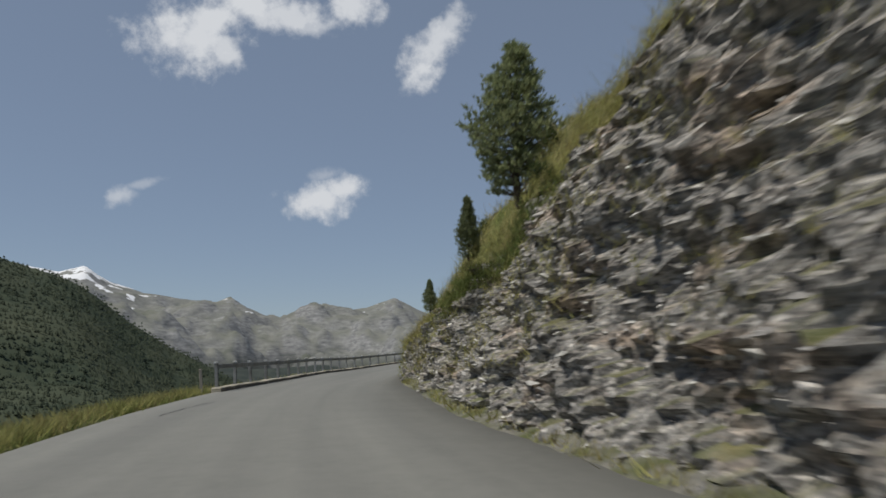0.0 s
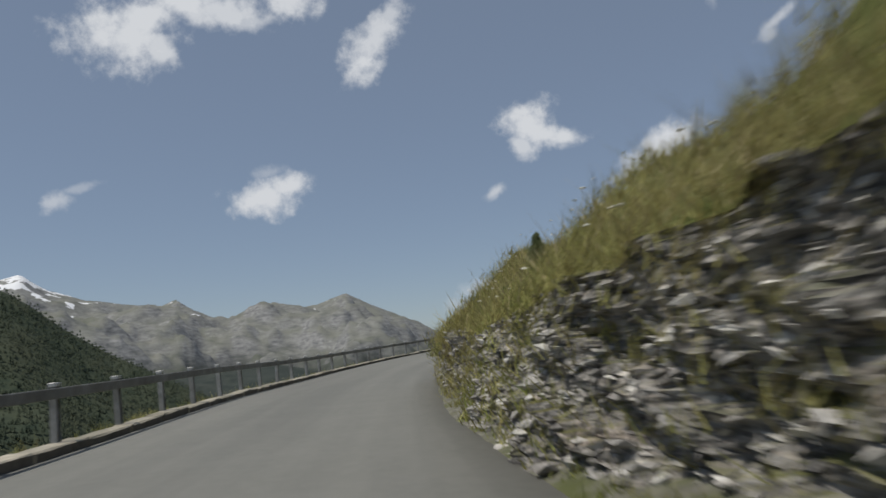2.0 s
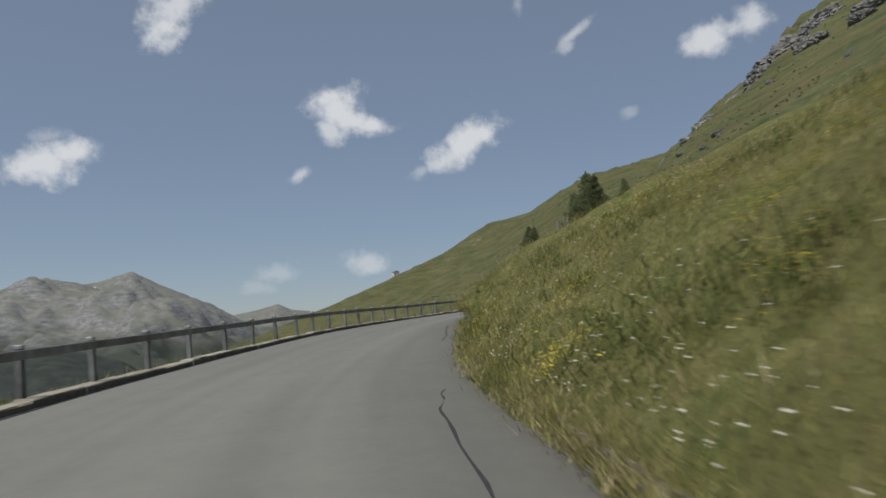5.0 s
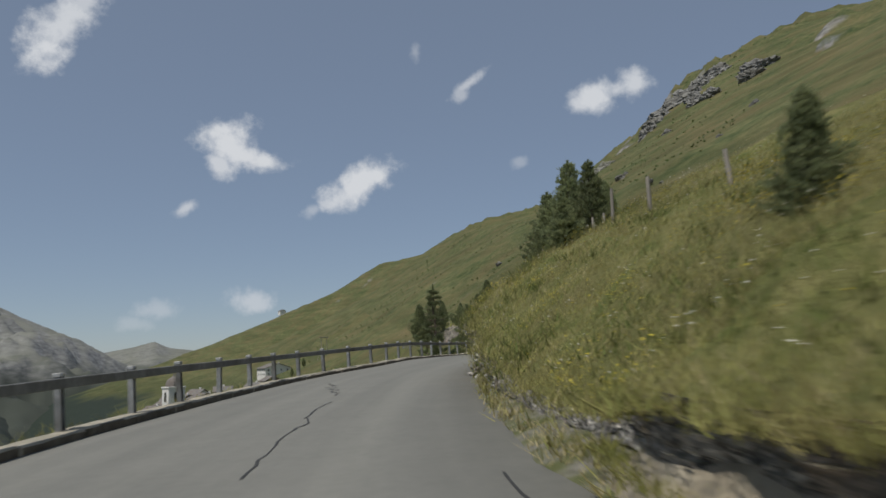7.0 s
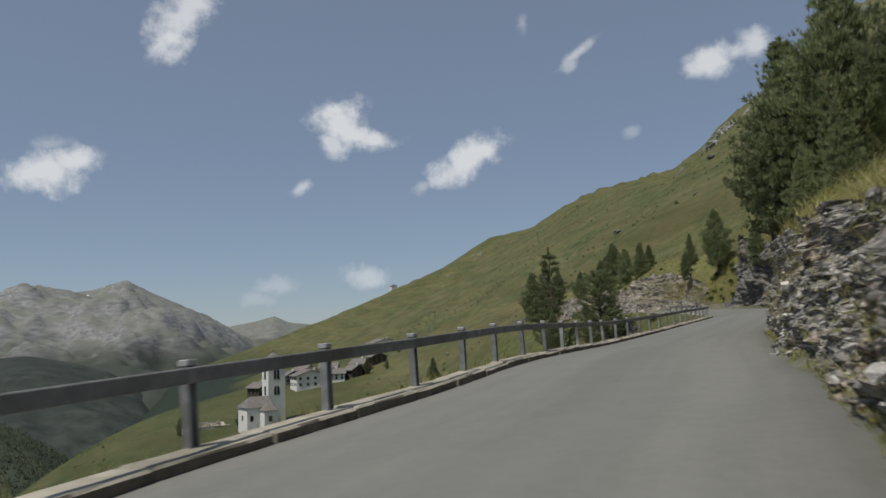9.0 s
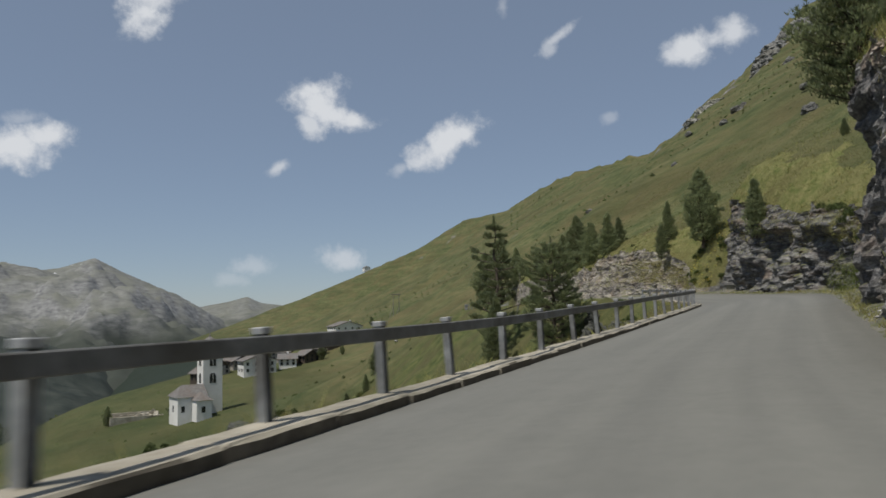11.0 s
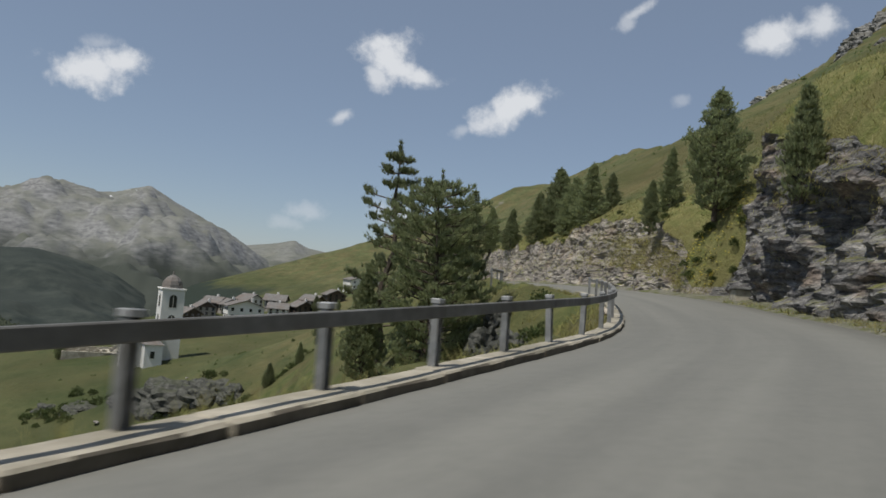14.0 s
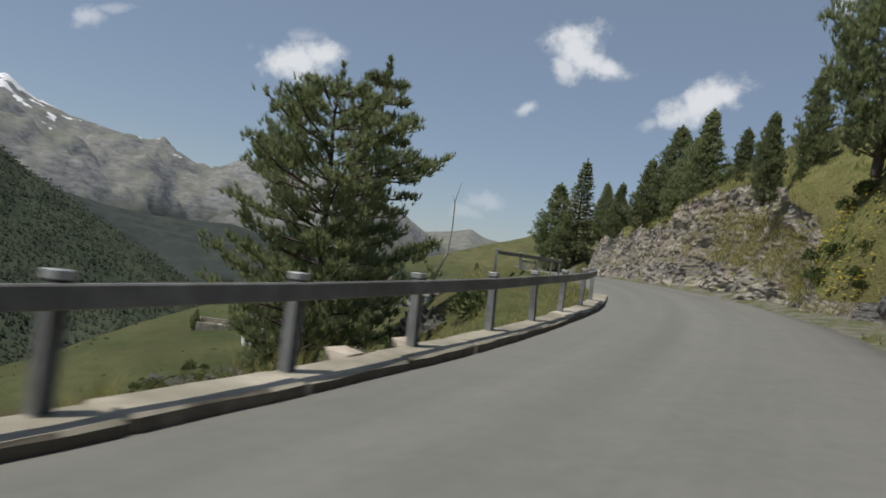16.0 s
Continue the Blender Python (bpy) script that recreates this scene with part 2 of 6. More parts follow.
        wr = n.new("ShaderNodeMapRange")
        wr.inputs[1].default_value, wr.inputs[2].default_value = woods[0] - woods[2] / 2, woods[1] - woods[2] / 2
        l.new(wm.outputs[0], wr.inputs[0])
        yw = n.new("ShaderNodeMix")
        yw.data_type = "RGBA"
        wr.inputs[3].default_value = woods[5]
        yw.inputs[6].default_value = (*woods[4], 1)
        l.new(wr.outputs[0], yw.inputs[0])
        l.new(out, yw.inputs[7])
        out = yw.outputs[2]
    l.new(out, base)
    return m


ASPHALT = material("asphalt", (0.169, 0.169, 0.153), (0.188, 0.187, 0.169), 6.0, 0.85, 0.25, 160.0, (0.2, 0.198, 0.18), big=0.7, dist=0.004)


def add_wear(m, dark, light):
    """Long streaks of wear that follow the lanes; the road's own mesh carries metres along and across."""
    n, l = m.node_tree.nodes, m.node_tree.links
    base = n["Principled BSDF"].inputs["Base Color"]
    uv = n.new("ShaderNodeUVMap")
    uv.uv_map = "lane"
    mp = n.new("ShaderNodeMapping")
    mp.inputs["Scale"].default_value = (0.035, 1.1, 1)
    l.new(uv.outputs[0], mp.inputs[0])
    tx = n.new("ShaderNodeTexNoise")
    tx.inputs["Scale"].default_value, tx.inputs["Detail"].default_value = 1.0, 3.0
    l.new(mp.outputs[0], tx.inputs["Vector"])
    cr = n.new("ShaderNodeValToRGB")
    cr.color_ramp.elements[0].position, cr.color_ramp.elements[0].color = 0.35, (*dark, 1)
    cr.color_ramp.elements[1].position, cr.color_ramp.elements[1].color = 0.66, (*light, 1)
    l.new(tx.outputs["Fac"], cr.inputs[0])
    mu = n.new("ShaderNodeMix")
    mu.data_type, mu.blend_type = "RGBA", "MULTIPLY"
    mu.inputs[0].default_value = 1.0
    l.new(base.links[0].from_socket, mu.inputs[6])
    l.new(cr.outputs[0], mu.inputs[7])
    l.new(mu.outputs[2], base)


add_wear(ASPHALT, (0.9, 0.902, 0.905), (1.08, 1.077, 1.07))
CRACK = material("bitumen", (0.03, 0.03, 0.03), (0.05, 0.05, 0.048), 8, 0.7, 0.2)
CONCRETE = material("kerb_concrete", (0.33, 0.30, 0.238), (0.48, 0.44, 0.36), 3.0, 0.9, 0.5, 40.0, (0.21, 0.195, 0.15), rand=0.12)
# kerb's road side: tar stain, and that side's shade darkened into the colour
SHADED_GRIME = material("shaded_tar_stained_concrete", (0.085, 0.076, 0.06), (0.17, 0.15, 0.12), 4.0, 0.9, 0.5, 30.0, (0.12, 0.105, 0.082), rand=0.15)
STEEL = material("weathered_steel", (0.24, 0.25, 0.255), (0.35, 0.355, 0.355), 6.0, 0.55, 0.15, 60.0, (0.12, 0.115, 0.105), metal=0.35, rand=0.15)
BEAM = material("beam_paint", (0.135, 0.138, 0.136), (0.215, 0.215, 0.208), 5.0, 0.6, 0.3, 50.0, (0.095, 0.09, 0.08), rand=0.12)
CAP = material("galvanised_cap", (0.34, 0.345, 0.35), (0.46, 0.46, 0.455), 9.0, 0.5, 0.1, metal=0.3)
TURF = material("turf", (0.105, 0.128, 0.04), (0.225, 0.212, 0.09), 1.6, 0.95, 0.9, 9.0, (0.15, 0.142, 0.06), spec=0.1, dist=0.14, big=0.22)
ROCKCOL = ((0.078, 0.078, 0.077), (0.33, 0.322, 0.305))
ROCK = steep_mix("schist_and_turf", TURF, ((0.12, 0.117, 0.112), (0.475, 0.463, 0.438), 3.2), 1.06, 1.28, 0.6, chips=9.0)
SOFT = ((0.72, 0.71, 0.70), (0.98, 0.97, 0.95), (1.1, 1.06, 1.0), (1.4, 1.37, 1.32))
DARKROCK = steep_mix("dark_cliff_and_turf", TURF, ((0.075, 0.077, 0.081), (0.29, 0.29, 0.287), 1.5), 1.0, 1.2, 0.5, chips=8.0, flat_z=2.6, rusty=0.6, tones=SOFT, seams=0.45)
PALEROCK = steep_mix("pale_cutting_and_turf", TURF, ((0.165, 0.153, 0.148), (0.52, 0.49, 0.445), 0.55), 0.9, 1.08, 0.35, chips=11.0, flat_z=1.6, rusty=0.3, tones=SOFT, seams=0.28)
GRAVEL = material("verge_gravel", (0.12, 0.115, 0.095), (0.24, 0.228, 0.195), 9.0, 0.95, 0.7, 45.0, (0.095, 0.105, 0.04), big=0.2, dist=0.03)
EARTH = material("bare_earth", (0.29, 0.25, 0.185), (0.44, 0.39, 0.3), 3.0, 0.95, 0.6, 30.0, (0.17, 0.145, 0.105), big=0.5, dist=0.03)
STONE = material("schist_block", (0.2, 0.196, 0.188), (0.5, 0.48, 0.45), 5.0, 0.85, 0.6, 25.0, (0.25, 0.22, 0.19), rand=0.45, stretch=(1, 1, 3))
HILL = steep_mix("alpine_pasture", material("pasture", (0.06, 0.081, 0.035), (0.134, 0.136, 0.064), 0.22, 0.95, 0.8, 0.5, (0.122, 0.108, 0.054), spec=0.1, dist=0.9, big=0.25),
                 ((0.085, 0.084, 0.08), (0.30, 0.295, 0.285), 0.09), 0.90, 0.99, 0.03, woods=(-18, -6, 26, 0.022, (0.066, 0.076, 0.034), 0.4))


def contour_streaks(m, floor_z):
    """Cattle tracks and beds of grass that follow the slope, and conifer forest on the valley floor."""
    n, l = m.node_tree.nodes, m.node_tree.links
    base = n["Principled BSDF"].inputs["Base Color"]
    geo = [x for x in n if x.bl_idname == "ShaderNodeNewGeometry"][0]
    mp = n.new("ShaderNodeMapping")
    mp.inputs["Scale"].default_value = (0.014, 0.014, 0.11)
    l.new(geo.outputs["Position"], mp.inputs[0])
    tx = n.new("ShaderNodeTexNoise")
    tx.inputs["Scale"].default_value, tx.inputs["Detail"].default_value, tx.inputs["Roughness"].default_value = 1.0, 8.0, 0.68
    l.new(mp.outputs[0], tx.inputs["Vector"])
    cr = n.new("ShaderNodeValToRGB")
    cr.color_ramp.elements[0].position, cr.color_ramp.elements[0].color = 0.34, (0.66, 0.74, 0.67, 1)
    cr.color_ramp.elements[1].position, cr.color_ramp.elements[1].color = 0.68, (1.33, 1.26, 1.26, 1)
    l.new(tx.outputs["Fac"], cr.inputs[0])
    mu = n.new("ShaderNodeMix")
    mu.data_type, mu.blend_type = "RGBA", "MULTIPLY"
    mu.inputs[0].default_value = 1.0
    l.new(base.links[0].from_socket, mu.inputs[6])
    l.new(cr.outputs[0], mu.inputs[7])
    sz = n.new("ShaderNodeSeparateXYZ")
    l.new(geo.outputs["Position"], sz.inputs[0])
    wt = n.new("ShaderNodeTexNoise")
    wt.inputs["Scale"].default_value, wt.inputs["Detail"].default_value = 0.012, 6.0
    l.new(geo.outputs["Position"], wt.inputs["Vector"])
    ad = n.new("ShaderNodeMath")
    ad.operation = "MULTIPLY_ADD"
    ad.inputs[1].default_value = -50.0
    l.new(wt.outputs["Fac"], ad.inputs[0])
    l.new(sz.outputs[2], ad.inputs[2])
    wr = n.new("ShaderNodeMapRange")
    wr.inputs[1].default_value, wr.inputs[2].default_value = floor_z - 35, floor_z - 20
    l.new(ad.outputs[0], wr.inputs[0])
    wm = n.new("ShaderNodeMix")
    wm.data_type = "RGBA"
    wm.inputs[6].default_value = (0.03, 0.04, 0.031, 1)
    l.new(wr.outputs[0], wm.inputs[0])
    l.new(mu.outputs[2], wm.inputs[7])
    l.new(wm.outputs[2], base)


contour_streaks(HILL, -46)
CRAG = material("crag_rock", (0.10, 0.10, 0.097), (0.31, 0.305, 0.29), 0.25, 0.95, 0.6, 1.5, (0.14, 0.135, 0.115), stretch=(1, 1, 2.5), dist=0.4)
PALECRAG = material("pale_crag", (0.22, 0.215, 0.20), (0.42, 0.41, 0.385), 0.25, 0.95, 0.6, 1.5, (0.20, 0.20, 0.14), stretch=(1, 1, 2.5), dist=0.4)
GLEN = material("damp_slope_grass", (0.062, 0.082, 0.03), (0.135, 0.14, 0.056), 0.7, 0.95, 0.8, 5.0, (0.10, 0.092, 0.046), spec=0.1, dist=0.2, big=0.3)
DARKCRAG = steep_mix("mossy_dark_rock", material("heath", (0.04, 0.053, 0.024), (0.085, 0.098, 0.043), 0.9, 0.95, 0.7, 3.0, (0.07, 0.066, 0.036), spec=0.1, dist=0.3), ((0.04, 0.043, 0.037), (0.145, 0.144, 0.13), 0.8), 1.1, 1.55, 0.5)
# rock and turf greyed and lightened: some distance haze is in these colours
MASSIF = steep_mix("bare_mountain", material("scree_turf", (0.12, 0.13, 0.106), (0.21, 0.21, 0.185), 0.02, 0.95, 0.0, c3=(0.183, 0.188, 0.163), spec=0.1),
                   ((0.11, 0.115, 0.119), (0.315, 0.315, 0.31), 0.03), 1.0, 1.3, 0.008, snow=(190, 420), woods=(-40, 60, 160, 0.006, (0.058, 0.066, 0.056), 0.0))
WOODS = material("far_woods", (0.036, 0.05, 0.035), (0.066, 0.08, 0.052), 0.05, 0.95, 0.0, c3=(0.078, 0.088, 0.058), spec=0.1)
# the trees' shade on each other and bluish haze are mixed into this colour
CANOPY = material("hazed_forest_canopy", (0.034, 0.043, 0.04), (0.068, 0.077, 0.068), 0.03, 0.95, 0.0, c3=(0.046, 0.055, 0.051), spec=0.05)
NEEDLE = material("pine_needles", (0.18, 0.218, 0.115), (0.38, 0.41, 0.215), 2.5, 0.65, 0.0, c3=(0.265, 0.305, 0.155), rand=0.2, spec=0.25, island=0.3)
LEAF = material("bush_leaves", (0.055, 0.08, 0.03), (0.125, 0.155, 0.055), 3.0, 0.8, 0.0, c3=(0.09, 0.11, 0.045), rand=0.3, spec=0.2, island=0.35)
BARK = material("bark", (0.07, 0.055, 0.042), (0.13, 0.105, 0.085), 12.0, 0.95, 0.8, 30.0, stretch=(1, 1, 0.3))
DEADWOOD = material("dead_wood", (0.33, 0.31, 0.28), (0.45, 0.42, 0.38), 9.0, 0.9, 0.4)
GRASS = material("grass_blades", (0.18, 0.205, 0.05), (0.5, 0.45, 0.19), 0.9, 0.8, 0.0, c3=(0.32, 0.29, 0.12), spec=0.2, island=0.45, big=0.2)
HERB = material("leafy_herbs", (0.085, 0.12, 0.032), (0.2, 0.225, 0.075), 2.0, 0.8, 0.0, c3=(0.14, 0.16, 0.055), spec=0.2, island=0.4)
STRAW_ROPE = material("pale_cord", (0.42, 0.38, 0.24), (0.52, 0.47, 0.3), 9.0, 0.8, 0.0)
FLOWER = material("white_umbels", (0.62, 0.62, 0.55), (0.72, 0.7, 0.62), 5.0, 0.8, 0.0)
YELLOW = material("yellow_petals", (0.55, 0.45, 0.04), (0.62, 0.52, 0.06), 5.0, 0.8, 0.0)
PLASTER = material("white_plaster", (0.76, 0.75, 0.72), (0.82, 0.81, 0.78), 0.8, 0.9, 0.1, 20.0, (0.68, 0.67, 0.63))
RUBBLE = material("house_stone", (0.26, 0.245, 0.215), (0.42, 0.4, 0.355), 1.2, 0.9, 0.3, 10.0, (0.33, 0.3, 0.26))
SLATE = material("slate_roof", (0.13, 0.125, 0.12), (0.22, 0.21, 0.2), 1.5, 0.8, 0.4, 8.0, (0.17, 0.14, 0.12))
TIMBER = material("dark_timber", (0.058, 0.046, 0.038), (0.11, 0.088, 0.07), 2.0, 0.85, 0.3, 12.0, stretch=(1, 1, 4), rand=0.25)
GREYWOOD = material("grey_fence_wood", (0.22, 0.2, 0.175), (0.33, 0.3, 0.265), 9.0, 0.9, 0.4, stretch=(1, 1, 0.2), rand=0.2)
GLASS = material("dark_window", (0.02, 0.022, 0.026), (0.035, 0.038, 0.042), 1.0, 0.15, 0.0, spec=0.6)


def let_light_through(m, share):
    """Thin leaves pass part of the light on to their far side."""
    n, l = m.node_tree.nodes, m.node_tree.links
    bs, out = n["Principled BSDF"], n["Material Output"]
    tr, mx = n.new("ShaderNodeBsdfTranslucent"), n.new("ShaderNodeMixShader")
    mx.inputs[0].default_value = share
    l.new(bs.inputs["Base Color"].links[0].from_socket, tr.inputs[0])
    l.new(bs.outputs[0], mx.inputs[1])
    l.new(tr.outputs[0], mx.inputs[2])
    l.new(mx.outputs[0], out.inputs[0])


for leafy in (NEEDLE, LEAF, GRASS, HERB):
    let_light_through(leafy, 0.5)


# ---- mesh helpers ----
def part(name, bm, mat, parent=None, label=""):
    me = bpy.data.meshes.new(name)
    bm.to_mesh(me)
    bm.free()
    me.materials.append(mat)
    ob = new(name, me)
    ob.parent = parent
    return tagged(ob, label)


def raw(name, verts, faces, mat, parent=None, smooth=False):
    me = bpy.data.meshes.new(name)
    me.from_pydata([tuple(map(float, p)) for p in verts], [], faces)
    if smooth:
        me.polygons.foreach_set("use_smooth", [True] * len(me.polygons))
    me.materials.append(mat)
    ob = new(name, me)
    ob.parent = parent
    return ob


def sheet(name, P, mat, smooth=True, flip=False):
    """A surface from a grid of points, rows by columns by xyz."""
    r, c = P.shape[:2]
    i = np.arange(r * c).reshape(r, c)
    q = np.stack([i[:-1, :-1], i[:-1, 1:], i[1:, 1:], i[1:, :-1]], -1).reshape(-1, 4)
    if flip:
        q = q[:, ::-1]
    me = bpy.data.meshes.new(name)
    me.vertices.add(r * c)
    me.vertices.foreach_set("co", P.reshape(-1).astype(np.float32))
    me.loops.add(q.size)
    me.loops.foreach_set("vertex_index", q.reshape(-1).astype(np.int32))
    me.polygons.add(len(q))
    me.polygons.foreach_set("loop_start", np.arange(0, q.size, 4, dtype=np.int32))
    me.polygons.foreach_set("use_smooth", np.full(len(q), smooth))
    me.update(calc_edges=True)
    me.materials.append(mat)
    return new(name, me)


def box_into(bm, x0, y0, z0, x1, y1, z1, bevel=0.0):
    g = bmesh.ops.create_cube(bm, size=1.0)
    vs = g["verts"]
    bmesh.ops.scale(bm, vec=(x1 - x0, y1 - y0, z1 - z0), verts=vs)
    bmesh.ops.translate(bm, vec=((x0 + x1) / 2, (y0 + y1) / 2, (z0 + z1) / 2), verts=vs)
    if bevel:
        es = list({e for w in vs for e in w.link_edges})
        bmesh.ops.bevel(bm, geom=es, offset=bevel, segments=1, affect="EDGES")


def box(x0, y0, z0, x1, y1, z1, bevel=0.0):
    bm = bmesh.new()
    box_into(bm, x0, y0, z0, x1, y1, z1, bevel)
    return bm


def empty(name, m, label="", category="", group="", kind=""):
    ob = new(name)
    ob.matrix_world = m
    return tagged(ob, label, category, group, kind)


def fbm(x, y, z, octaves=5, h=0.9):
    return noise.fractal((x, y, z), h, 2.1, octaves)


# ---- the line of the road: x, y, z of the rail's foot ----
LINE = np.array([(-1.5, -20, -1.6), (-4.2, 0, -1.1), (-6.2, 11, -.98), (-7.5, 19, -.9), (-8.41, 28.96, -.79), (-8.43, 39.86, -.68), (-8.32, 50.72, -.54),
                 (-7.62, 61.62, -.45), (-5.98, 72.46, -.21), (-3.2, 82.96, .13), (3.13, 98.9, .77), (8.01, 108.63, 1.14), (13.61, 118.16, 1.49), (19.11, 124.74, 1.84),
                 (24.18, 131.22, 2.13), (32.92, 141.79, 2.3), (40.45, 149.49, 2.69), (47.91, 157.01, 3.14), (55.11, 164.43, 3.54), (61.77, 171.97, 3.91),
                 (67.03, 180.77, 4.27), (70.51, 188, 4.6), (72.9, 194.2, 4.85), (75.2, 203, 5.1), (76.8, 215, 5.25), (78.2, 228, 5.28), (79.4, 241, 5.25), (80.2, 250, 5.22), (82.0, 260, 5.2), (85, 270, 5.2), (89.5, 280, 5.2)])


def spline(C, step=0.2):
    Q = np.vstack([2 * C[0] - C[1], C, 2 * C[-1] - C[-2]])
    out = []
    for a, b, c, d in zip(Q[:-3], Q[1:-2], Q[2:-1], Q[3:]):
        k = max(2, int(np.linalg.norm(c - b) / 0.1))
        t = np.arange(k)[:, None] / k
        out.append(.5 * (2 * b + (c - a) * t + (2 * a - 5 * b + 4 * c - d) * t ** 2 + (3 * b - a - 3 * c + d) * t ** 3))
    P = np.vstack(out + [Q[-2:-1]])
    ln = np.concatenate([[0], np.cumsum(np.linalg.norm(np.diff(P[:, :2], axis=0), axis=1))])
    s = np.arange(0, ln[-1], step)
    return s, np.stack([np.interp(s, ln, P[:, i]) for i in range(3)], 1)


S, PT = spline(LINE)
DIR = np.gradient(PT[:, :2], axis=0)
DIR /= np.linalg.norm(DIR, axis=1)[:, None]
NOR = np.stack([DIR[:, 1], -DIR[:, 0]], 1)  # to the right
SEND = S[-1]


def tab(s, *pairs):
    return np.interp(s, [p[0] for p in pairs], [p[1] for p in pairs])


def width(s):
    return tab(s, (0, 6.9), (36, 7.2), (44, 7.4), (52, 6.8), (60, 6.3), (68, 6.45), (76, 7.0), (95, 7.75), (106, 7.5), (112, 7.4), (125, 7.0), (140, 6.7), (155, 6.3), (175, 6.7), (190, 6.9), (212, 7.3), (226, 6.7), (236, 6.2), (248, 5.6), (262, 5.6), (287, 6.0), (305, 6.8))


def verge(s):
    return tab(s, (0, .45), (45, .35), (60, .3), (68, .2), (80, .15), (97, .2), (108, .45), (125, .5), (135, .3), (150, .2), (175, .25), (183, .4), (193, .5), (196, 1.2), (201, 1.5), (212, 1.6), (219, 2.2), (227, .9), (234, 1.0), (236, 1.6), (237.9, 1.5), (238.4, 3.4), (240.1, 3.4), (240.8, 1.2), (243.5, .6), (246, .4), (320, .4))


def bank(s):
    return tab(s, (0, 0.0), (80, 0.0), (110, .2), (150, .2), (175, .3), (200, .55), (240, .5), (330, .3))


def face(s):
    """Height of the rock face over the road."""
    return tab(s, (0, 9), (20, 8), (28, 6.0), (32, 5.0), (36, 4.0), (41, 3.5), (45, 3.0), (50, 2.3), (54, 1.7), (57, 1.5), (60, 1.42), (63, 1.5), (66, 1.25), (70, .95), (73, .78), (76, .6), (80, .48), (88, .28), (97, .14), (105, .12), (112, .15), (114.2, .3), (115.6, .88), (118.5, .88), (120.5, .6), (122, .35), (127, .4), (131, .8), (135, 1.3), (140, 2.0), (147, 2.5), (155, 2.9), (165, 3.2), (175, 4.2), (184, 7.0), (189, 8.6), (193.3, 8.2), (195, 2.6), (200, 1.3), (205, 1.6), (208, 2.3), (211, 3.9), (214, 5.1), (218, 5.8), (221, 6.0), (226, 6.6), (231, 7.7), (234.5, 8.5), (237.0, 8.6), (237.9, 7.4), (238.5, 3.0), (239.3, .7), (243, .6), (245.5, 2.6), (249, 4.6), (256, 5.6), (264, 5.8), (268, 5.3), (270, 4.3), (300, 4.0), (330, 3.8))


def batter(s):
    """How far the rock face leans back for each metre of height."""
    return tab(s, (0, .3), (30, .28), (50, .24), (57, .1), (64, -.08), (74, -.2), (82, .2), (114, .25), (116, -.4), (119, -.4), (121.5, .2), (127, .1), (132, -.25), (137, -.18), (141, .1), (146, .25), (151, .28), (180, .12), (187, .05), (193.5, .04), (197, .5), (207, .4), (212, .35), (216, .12), (221, .05), (227, 0), (236, -.05), (238, 0), (240, .5), (245, .3), (330, .28))


def at_s(s, u, h=0.0):
    i = np.clip(np.searchsorted(S, s), 0, len(S) - 1)
    p = PT[i]
    return np.array([p[0] + NOR[i, 0] * u, p[1] + NOR[i, 1] * u, p[2] - 0.13 + h + bank(s) * np.clip(u / 7.0, 0, 1.2)])


def su(x, y):
    j = int(np.argmin((PT[:, 0] - x) ** 2 + (PT[:, 1] - y) ** 2))
    return S[j], (x - PT[j, 0]) * NOR[j, 0] + (y - PT[j, 1]) * NOR[j, 1], PT[j, 2] - 0.13


# ---- lie of the land: x, y, height ----
VALLEY = [(-35, 0, -18), (-36, 40, -17), (-34, 80, -17), (-15, 120, -14.5), (3, 163, -20), (22, 200, -24), (40, 240, -25), (-60, 330, -45), (-120, 150, -65), (-120, -50, -65),
          (-250, 400, -120), (-150, 700, -90), (-300, 1000, -150), (100, 1000, -50), (-150, 1500, -120), (-250, -200, -110), (-500, 200, -150), (-40, 480, -40)]
SHELF = [(52, 285, -22), (67, 268, -10), (74, 320, -8), (40, 372, -23), (15, 425, -26), (58, 462, -16), (98, 462, -11), (75, 500, -12.5), (38, 470, -18.5), (110, 478, -7), (72, 400, -18), (95, 360, -10), (144, 627, -4), (100, 560, -12), (162, 569, 5.5), (250, 1300, 10), (150, 1900, -30), (150, 2300, -20), (300, 900, 50)]
HILLSIDE = [(34, 0, 14), (33, 40, 14), (36, 75, 14.5), (50, 105, 16), (75, 125, 20), (100, 150, 27), (110, 190, 30), (118, 230, 29), (118, 270, 27), (466, 1570, 57), (515, 1985, 142), (699, 1731, 250),
            (1042, 1317, 429), (456, 567, 196), (250, 250, 105), (600, 250, 270), (400, 0, 200), (1100, 1000, 380), (895, 1495, 336), (815, 1600, 302), (688, 767, 322), (651, 659, 322), (1000, 2000, 180), (1300, 1700, 330), (950, 600, 360), (100, -150, 45), (300, -300, 150), (200, 500, 45)]
CT = np.array(VALLEY + SHELF + HILLSIDE, float)


def tps(r2):
    return np.where(r2 > 0, r2 * np.log(np.maximum(r2, 1e-9)), 0.0)


_c = CT[:, :2] / 100
_k = tps(((_c[:, None] - _c[None]) ** 2).sum(-1)) + np.eye(len(_c)) * 0.02
_a = np.block([[_k, np.ones((len(_c), 1)), _c], [np.ones((1, len(_c))), np.zeros((1, 3))], [_c.T, np.zeros((2, 3))]])
_w = np.linalg.solve(_a, np.concatenate([CT[:, 2], np.zeros(3)]))


